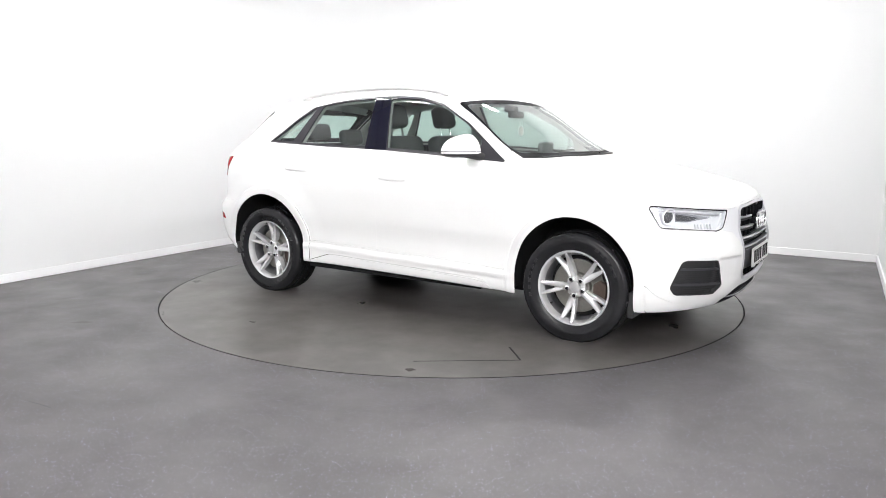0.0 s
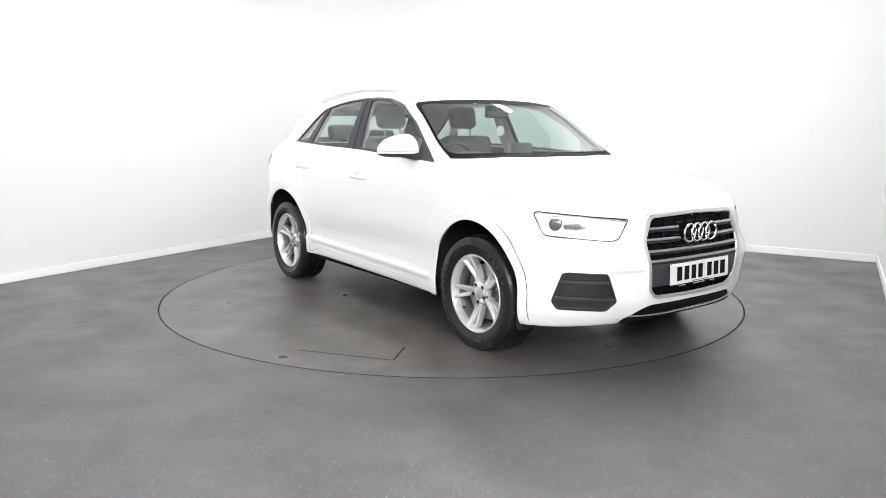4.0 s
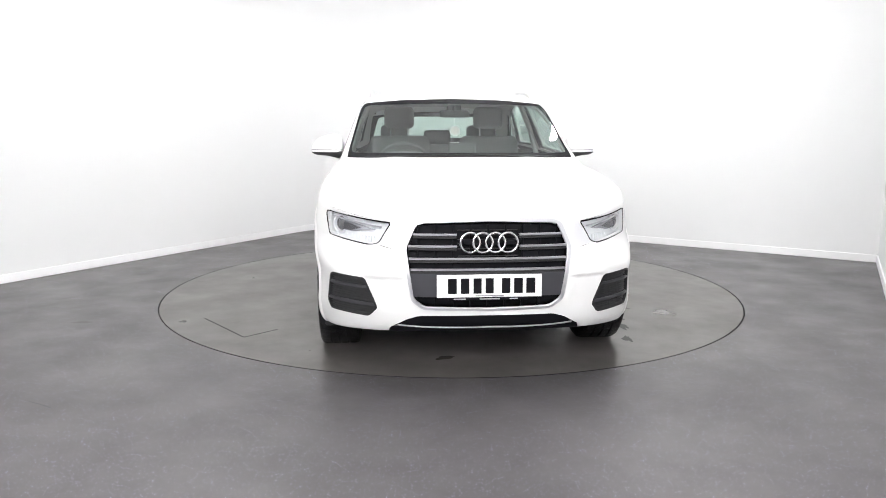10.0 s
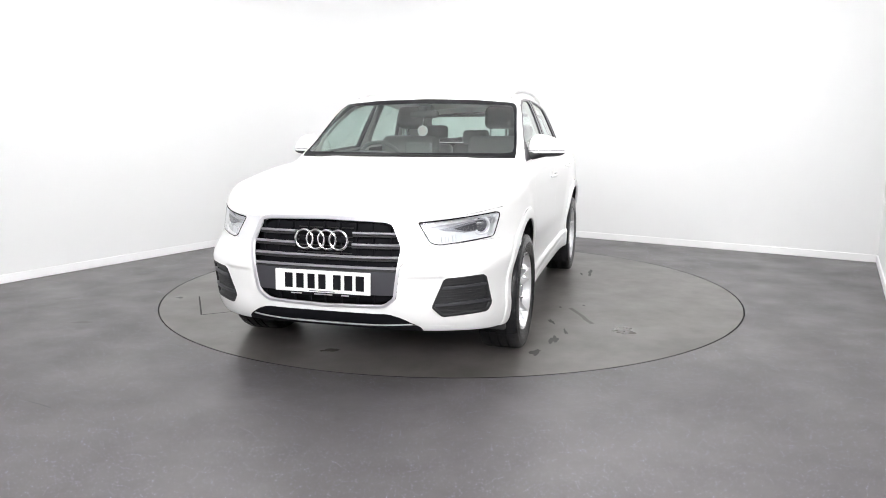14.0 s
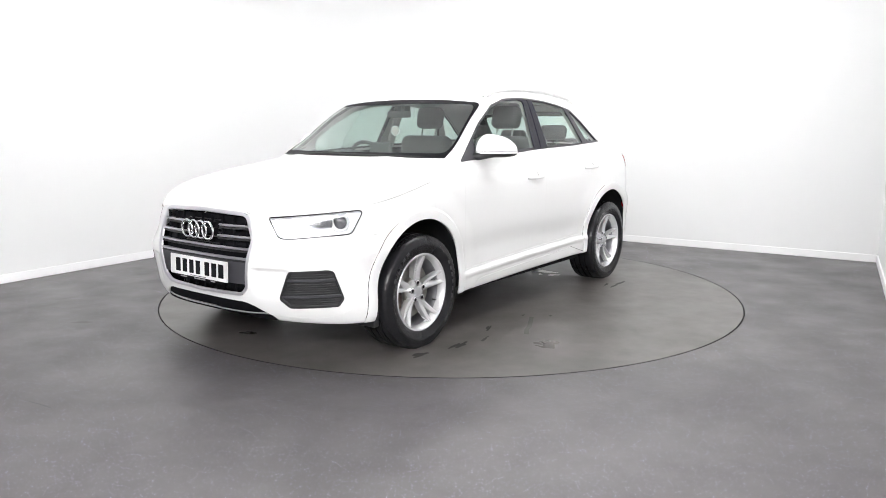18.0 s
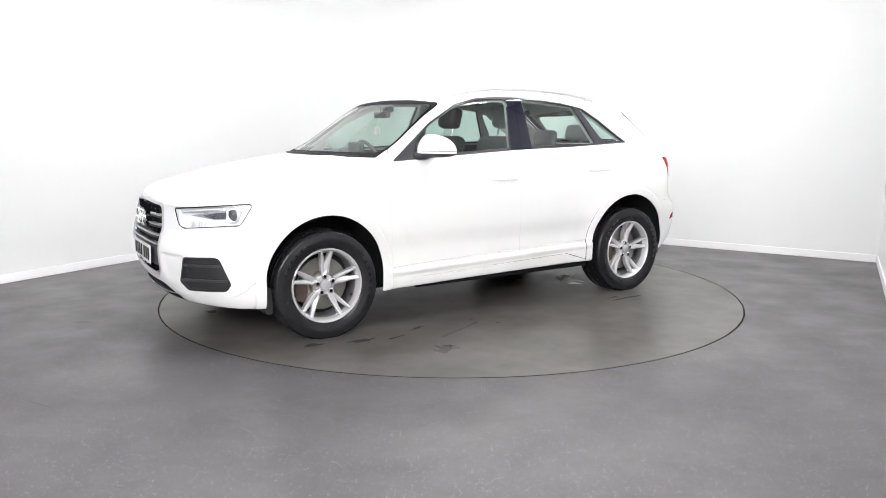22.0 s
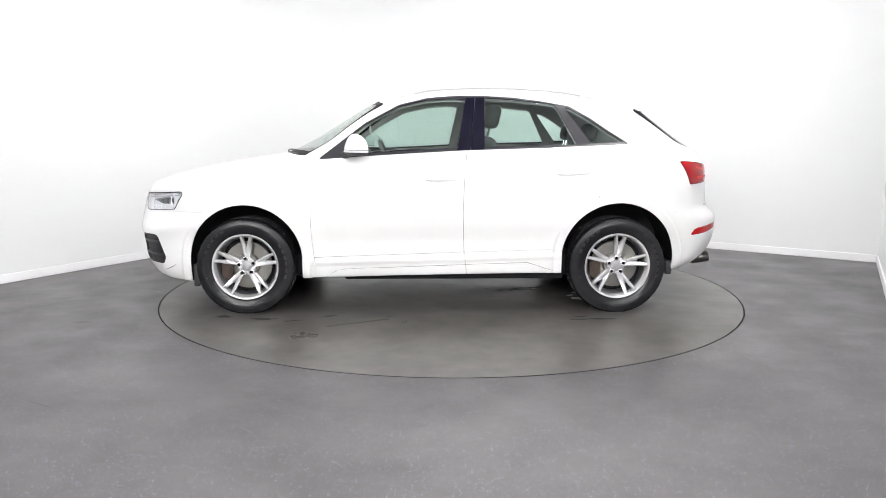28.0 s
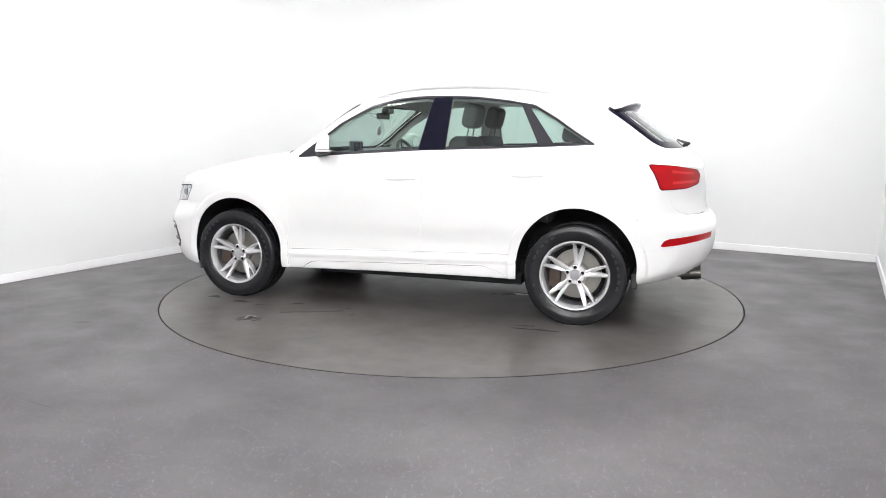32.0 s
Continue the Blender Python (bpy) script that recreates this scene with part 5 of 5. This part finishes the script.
# ---- cabin ----
cabin = empty("cabin", car)
tagged(cabin, "dark cabin with cloth seats")
part("cabin_floor", box_bm(-0.85, 0.86, -0.68, 0.68, 0.40, 0.44, 0.01), M_DASH, cabin, "dark cabin floor")
for sd in (1, -1):
    for x0, x1, z0 in ((-0.86, 0.78, 0.42), (-1.6, -0.865, 0.80)):
        part("door_card", box_bm(x0, x1, min(sd * 0.745, sd * 0.775), max(sd * 0.745, sd * 0.775), z0, 1.075, 0.012), M_DASH, cabin, "dark inner door panel")
part("load_cover", box_bm(-1.82, -1.22, -0.66, 0.66, 1.06, 1.085, 0.01), M_FABRIC, cabin, "dark load cover")
part("bulkhead", box_bm(0.90, 1.00, -0.46, 0.46, 0.40, 1.02, 0.02), M_DASH, cabin, "dark bulkhead")


def cushion(name, parent, label, x0, x1, y0, y1, z0, z1, bevel, m=None, material=None):
    o = part(name, box_bm(x0, x1, y0, y1, z0, z1, bevel, 4), material or M_FABRIC, parent, label, smooth=True)
    if m is not None:
        o.matrix_basis = m
    return o


for y, fwd in ((0.37, 0.0), (-0.37, 0.035)):
    seat = empty("front_seat", car)
    tagged(seat, "dark cloth front seat")
    cushion("seat_cushion", seat, "dark seat cushion", -0.42 + fwd, 0.12 + fwd, y - 0.26, y + 0.26, 0.55, 0.72, 0.05)
    bk = pose(-0.28 + fwd, y, 0.64, 0, -13, 0)
    cushion("backrest", seat, "dark backrest", -0.07, 0.08, -0.245, 0.245, 0.0, 0.60, 0.06, bk)
    cushion("headrest", seat, "dark headrest", -0.055, 0.060, -0.122, 0.122, 0.665, 0.845, 0.045, bk)
    for u in (-0.07, 0.07):
        part("headrest_post", tube_bm([(0, u, 0.56), (0, u, 0.70)], 0.007, 8), M_CHROME, seat, "steel headrest post", smooth=True).matrix_basis = bk
bench = empty("rear_seat", car)
tagged(bench, "dark cloth rear bench")
cushion("bench_cushion", bench, "dark bench cushion", -0.90, -0.50, -0.64, 0.64, 0.52, 0.72, 0.05)
for y0, y1 in ((-0.64, -0.215), (-0.205, 0.205), (0.215, 0.64)):
    cushion("bench_backrest", bench, "dark bench backrest", -0.07, 0.07, y0, y1, 0.0, 0.52, 0.045, pose(-1.02, 0, 0.64, 0, -14, 0))
for y, h in ((-0.40, 0.70), (0.0, 0.655), (0.40, 0.70)):
    cushion("bench_headrest", bench, "dark rear headrest", -0.045, 0.045, y - 0.125, y + 0.125, h - 0.13, h, 0.038, pose(-1.02, 0, 0.64, 0, -14, 0))
    for u in (-0.05, 0.05):
        part("headrest_post", tube_bm([(0, y + u, 0.47), (0, y + u, 0.60)], 0.006, 8), M_CHROME, bench, "steel headrest post", smooth=True).matrix_basis = pose(-1.02, 0, 0.64, 0, -14, 0)

dash = empty("dashboard", car)
tagged(dash, "dark grey moulded dashboard")
bm = bmesh.new()
prev = None
for y in np.linspace(-0.72, 0.72, 25):
    hump = 0.045 * math.exp(-((y + 0.37) / 0.19) ** 4)
    row = [bm.verts.new(v) for v in ((1.06 - 0.40 * y * y, float(y), 1.075), (0.85 - 0.15 * y * y, float(y), 1.100 + 0.2 * hump), (0.60, float(y), 1.085 + hump), (0.52, float(y), 1.070 + hump), (0.50, float(y), 1.03), (0.55, float(y), 0.90), (0.62, float(y), 0.62))]
    if prev:
        for q in range(6):
            bm.faces.new((prev[q], prev[q + 1], row[q + 1], row[q]))
    prev = row
part("dash_top", bm, M_DASH, dash, "dark dashboard moulding", smooth=True)
part("info_screen", box_bm(0.66, 0.70, -0.065, 0.125, 1.085, 1.188, 0.012), M_DASH, dash, "dark screen standing on the dashboard")
part("screen_face", box_bm(0.655, 0.661, -0.055, 0.115, 1.098, 1.178, 0.002), M_BLACK, dash, "black screen glass")
part("dash_vent", box_bm(0.50, 0.54, 0.45, 0.62, 1.0, 1.05, 0.01), M_PLASTIC, dash, "black air vent")
st = empty("steering_wheel", car)
tagged(st, "dark leather steering wheel")
sw = pose(0.36, -0.36, 1.015, 0, 24, 0)
ringp = [(0.185 + 0.015 * math.cos(radians(q)), 0.015 * math.sin(radians(q))) for q in range(0, 361, 45)]
part("wheel_rim", lathe_bm(ringp, 44, "x"), M_DASH, st, "dark leather rim", smooth=True).matrix_basis = sw
part("wheel_boss", box_bm(-0.02, 0.05, -0.085, 0.085, -0.07, 0.06, 0.02, 3), M_DASH, st, "dark airbag boss", smooth=True).matrix_basis = sw
for y0, y1 in ((-0.18, -0.06), (0.06, 0.18)):
    part("wheel_spoke", box_bm(0.0, 0.02, y0, y1, -0.025, 0.015, 0.006), M_ALU, st, "grey wheel spoke").matrix_basis = sw
part("column", tube_bm([(0.36, -0.36, 1.0), (0.56, -0.36, 0.94)], 0.04, 12), M_DASH, st, "dark steering column")
rv = empty("interior_mirror", car)
tagged(rv, "black rear-view mirror")
part("mirror_body", box_bm(0.425, 0.462, -0.105, 0.105, 1.362, 1.412, 0.014, 3), M_PLASTIC, rv, "black mirror body", smooth=True)
part("mirror_stem", tube_bm([(0.445, 0, 1.395), (0.43, 0, 1.44)], 0.016, 10), M_PLASTIC, rv, "black stem", smooth=True)
part("sensor_box", box_bm(0.365, 0.44, -0.05, 0.05, 1.405, 1.450, 0.012), M_PLASTIC, rv, "black sensor box")
pd = empty("hanging_pendant", car)
tagged(pd, "pale round pendant hanging from the mirror")
part("disc", lathe_bm([(0.0005, -0.006), (0.026, -0.005), (0.028, -0.003), (0.028, 0.003), (0.026, 0.005), (0.0005, 0.005)], 28, "x"), M_PENDANT, pd, "pink pearl disc", smooth=True).location = (0.485, 0, 1.268)
part("disc_rim", lathe_bm([(0.028, -0.006), (0.036, -0.006), (0.038, 0.0), (0.036, 0.006), (0.028, 0.006), (0.028, -0.006)], 28, "x"), M_PLATE, pd, "white rim", smooth=True).location = (0.485, 0, 1.268)
part("cord", tube_bm([(0.485, 0, 1.31), (0.46, 0, 1.36)], 0.0015, 6), M_PLATE, pd, "thin cord")
for sd in (1, -1):
    part("pillar_trim", tube_bm([(-0.30, sd * 0.765, 1.06), (-0.30, sd * 0.70, 1.28), (-0.27, sd * 0.60, 1.50)], 0.035, 8, flat=0.6), M_LINER, cabin, "grey inner pillar trim", smooth=True)

# ---- marks on the turntable and floor ----
def strip_flat(pts, w, z=0.0006):
    bm = bmesh.new()
    prev = None
    for i, p in enumerate(pts):
        a, b = Vector(pts[max(i - 1, 0)]), Vector(pts[min(i + 1, len(pts) - 1)])
        n = Vector((-(b - a).y, (b - a).x)).normalized() * w / 2
        row = [bm.verts.new((p[0] + n.x, p[1] + n.y, z)), bm.verts.new((p[0] - n.x, p[1] - n.y, z))]
        if prev:
            bm.faces.new((prev[0], prev[1], row[1], row[0]))
        prev = row
    return bm


def blotch(cx, cy, rx, ry, turn, seed, z=0.0007, n=26):
    rnd = random.Random(seed)
    bm = bmesh.new()
    ph = [rnd.uniform(0, 6.28) for _ in range(4)]
    vs = []
    for i in range(n):
        a = 2 * math.pi * i / n
        r = 1 + 0.28 * math.sin(2 * a + ph[0]) + 0.22 * math.sin(3 * a + ph[1]) + 0.18 * math.sin(5 * a + ph[2]) + 0.12 * math.sin(8 * a + ph[3])
        x, y = rx * r * math.cos(a), ry * r * math.sin(a)
        vs.append(bm.verts.new((cx + x * math.cos(turn) - y * math.sin(turn), cy + x * math.sin(turn) + y * math.cos(turn), z)))
    bm.faces.new(vs)
    return bm


def on_deck(x, y):
    return x + CAR_OFF[0], y + CAR_OFF[1]


H1, H2, H3 = (1.224, -1.386), (0.735, -1.735), (1.054, -1.200)
for a, b, w in ((H1, H2, 0.011), (H1, H3, 0.012)):
    part("hatch_joint", strip_flat([on_deck(*a), on_deck(*b)], w), M_JOINT, turntable, "dark joint of an access hatch")
for x, y, rx, ry, tu, sd in ((-0.75, 0.10, 0.11, 0.05, 0.2, 1), (-0.56, 0.16, 0.03, 0.02, 0.5, 2), (-0.45, 0.10, 0.02, 0.012, 0.1, 3), (-0.90, 0.02, 0.05, 0.02, 0.7, 4)):
    part("worn_patch", blotch(*on_deck(x, y), rx, ry, tu, sd), M_WORN, turntable, "pale worn patch")
for x, y, rx, ry, tu, sd in ((-1.20, 0.30, 0.055, 0.13, 0.5, 14), (-1.27, 0.21, 0.10, 0.04, 0.2, 15), (-1.12, 0.47, 0.03, 0.06, 0.4, 16), (-0.78, 0.11, 0.06, 0.03, 0.3, 17), (-1.08, 0.36, 0.025, 0.02, 0.4, 18)):
    part("peeled_patch", blotch(*on_deck(x, y), rx, ry, tu, sd, 0.0011), M_PEEL, turntable, "pale patch where the covering has peeled")
part("worn_streak", strip_flat([on_deck(*p) for p in ((0.70, 1.25), (0.61, 1.20), (0.52, 1.17), (0.42, 1.12), (0.30, 1.06))], 0.03), M_WORN, turntable, "faint pale streak")
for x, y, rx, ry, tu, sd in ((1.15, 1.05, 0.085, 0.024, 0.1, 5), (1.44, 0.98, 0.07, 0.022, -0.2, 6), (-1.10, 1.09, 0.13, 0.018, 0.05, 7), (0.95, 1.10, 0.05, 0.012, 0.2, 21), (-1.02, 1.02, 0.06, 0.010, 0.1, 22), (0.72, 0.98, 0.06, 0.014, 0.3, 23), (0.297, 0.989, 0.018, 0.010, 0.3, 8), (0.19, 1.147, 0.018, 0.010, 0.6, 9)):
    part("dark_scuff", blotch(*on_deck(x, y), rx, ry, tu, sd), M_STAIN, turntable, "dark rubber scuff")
for pts, w in ((((-2.991, -0.544), (-2.94, -0.48), (-2.892, -0.428)), 0.006), (((-2.0, -2.6), (-1.92, -2.64), (-1.843, -2.684)), 0.004)):
    tagged(part("floor_scratch", strip_flat(pts, w), M_STAIN), "short dark scratch in the vinyl floor", "scratch")
tagged(part("floor_patch", blotch(-2.46, -1.17, 0.05, 0.02, 0.2, 12), M_WORN), "small pale worn spot on the floor", "worn spot")


# ---- what moves ----
def motions():
    times = [0.0, 0.1] + [float(i) for i in range(1, 32)] + [31.9, 32.0]
    rows = [(t, pose(0, 0, 0, 0, 0, TURN_START + TURN_RATE * t)) for t in times]
    walk(turntable, rows)
    walk(car, [(t, m @ Matrix.Translation((*CAR_OFF, 0))) for t, m in rows])


motions()
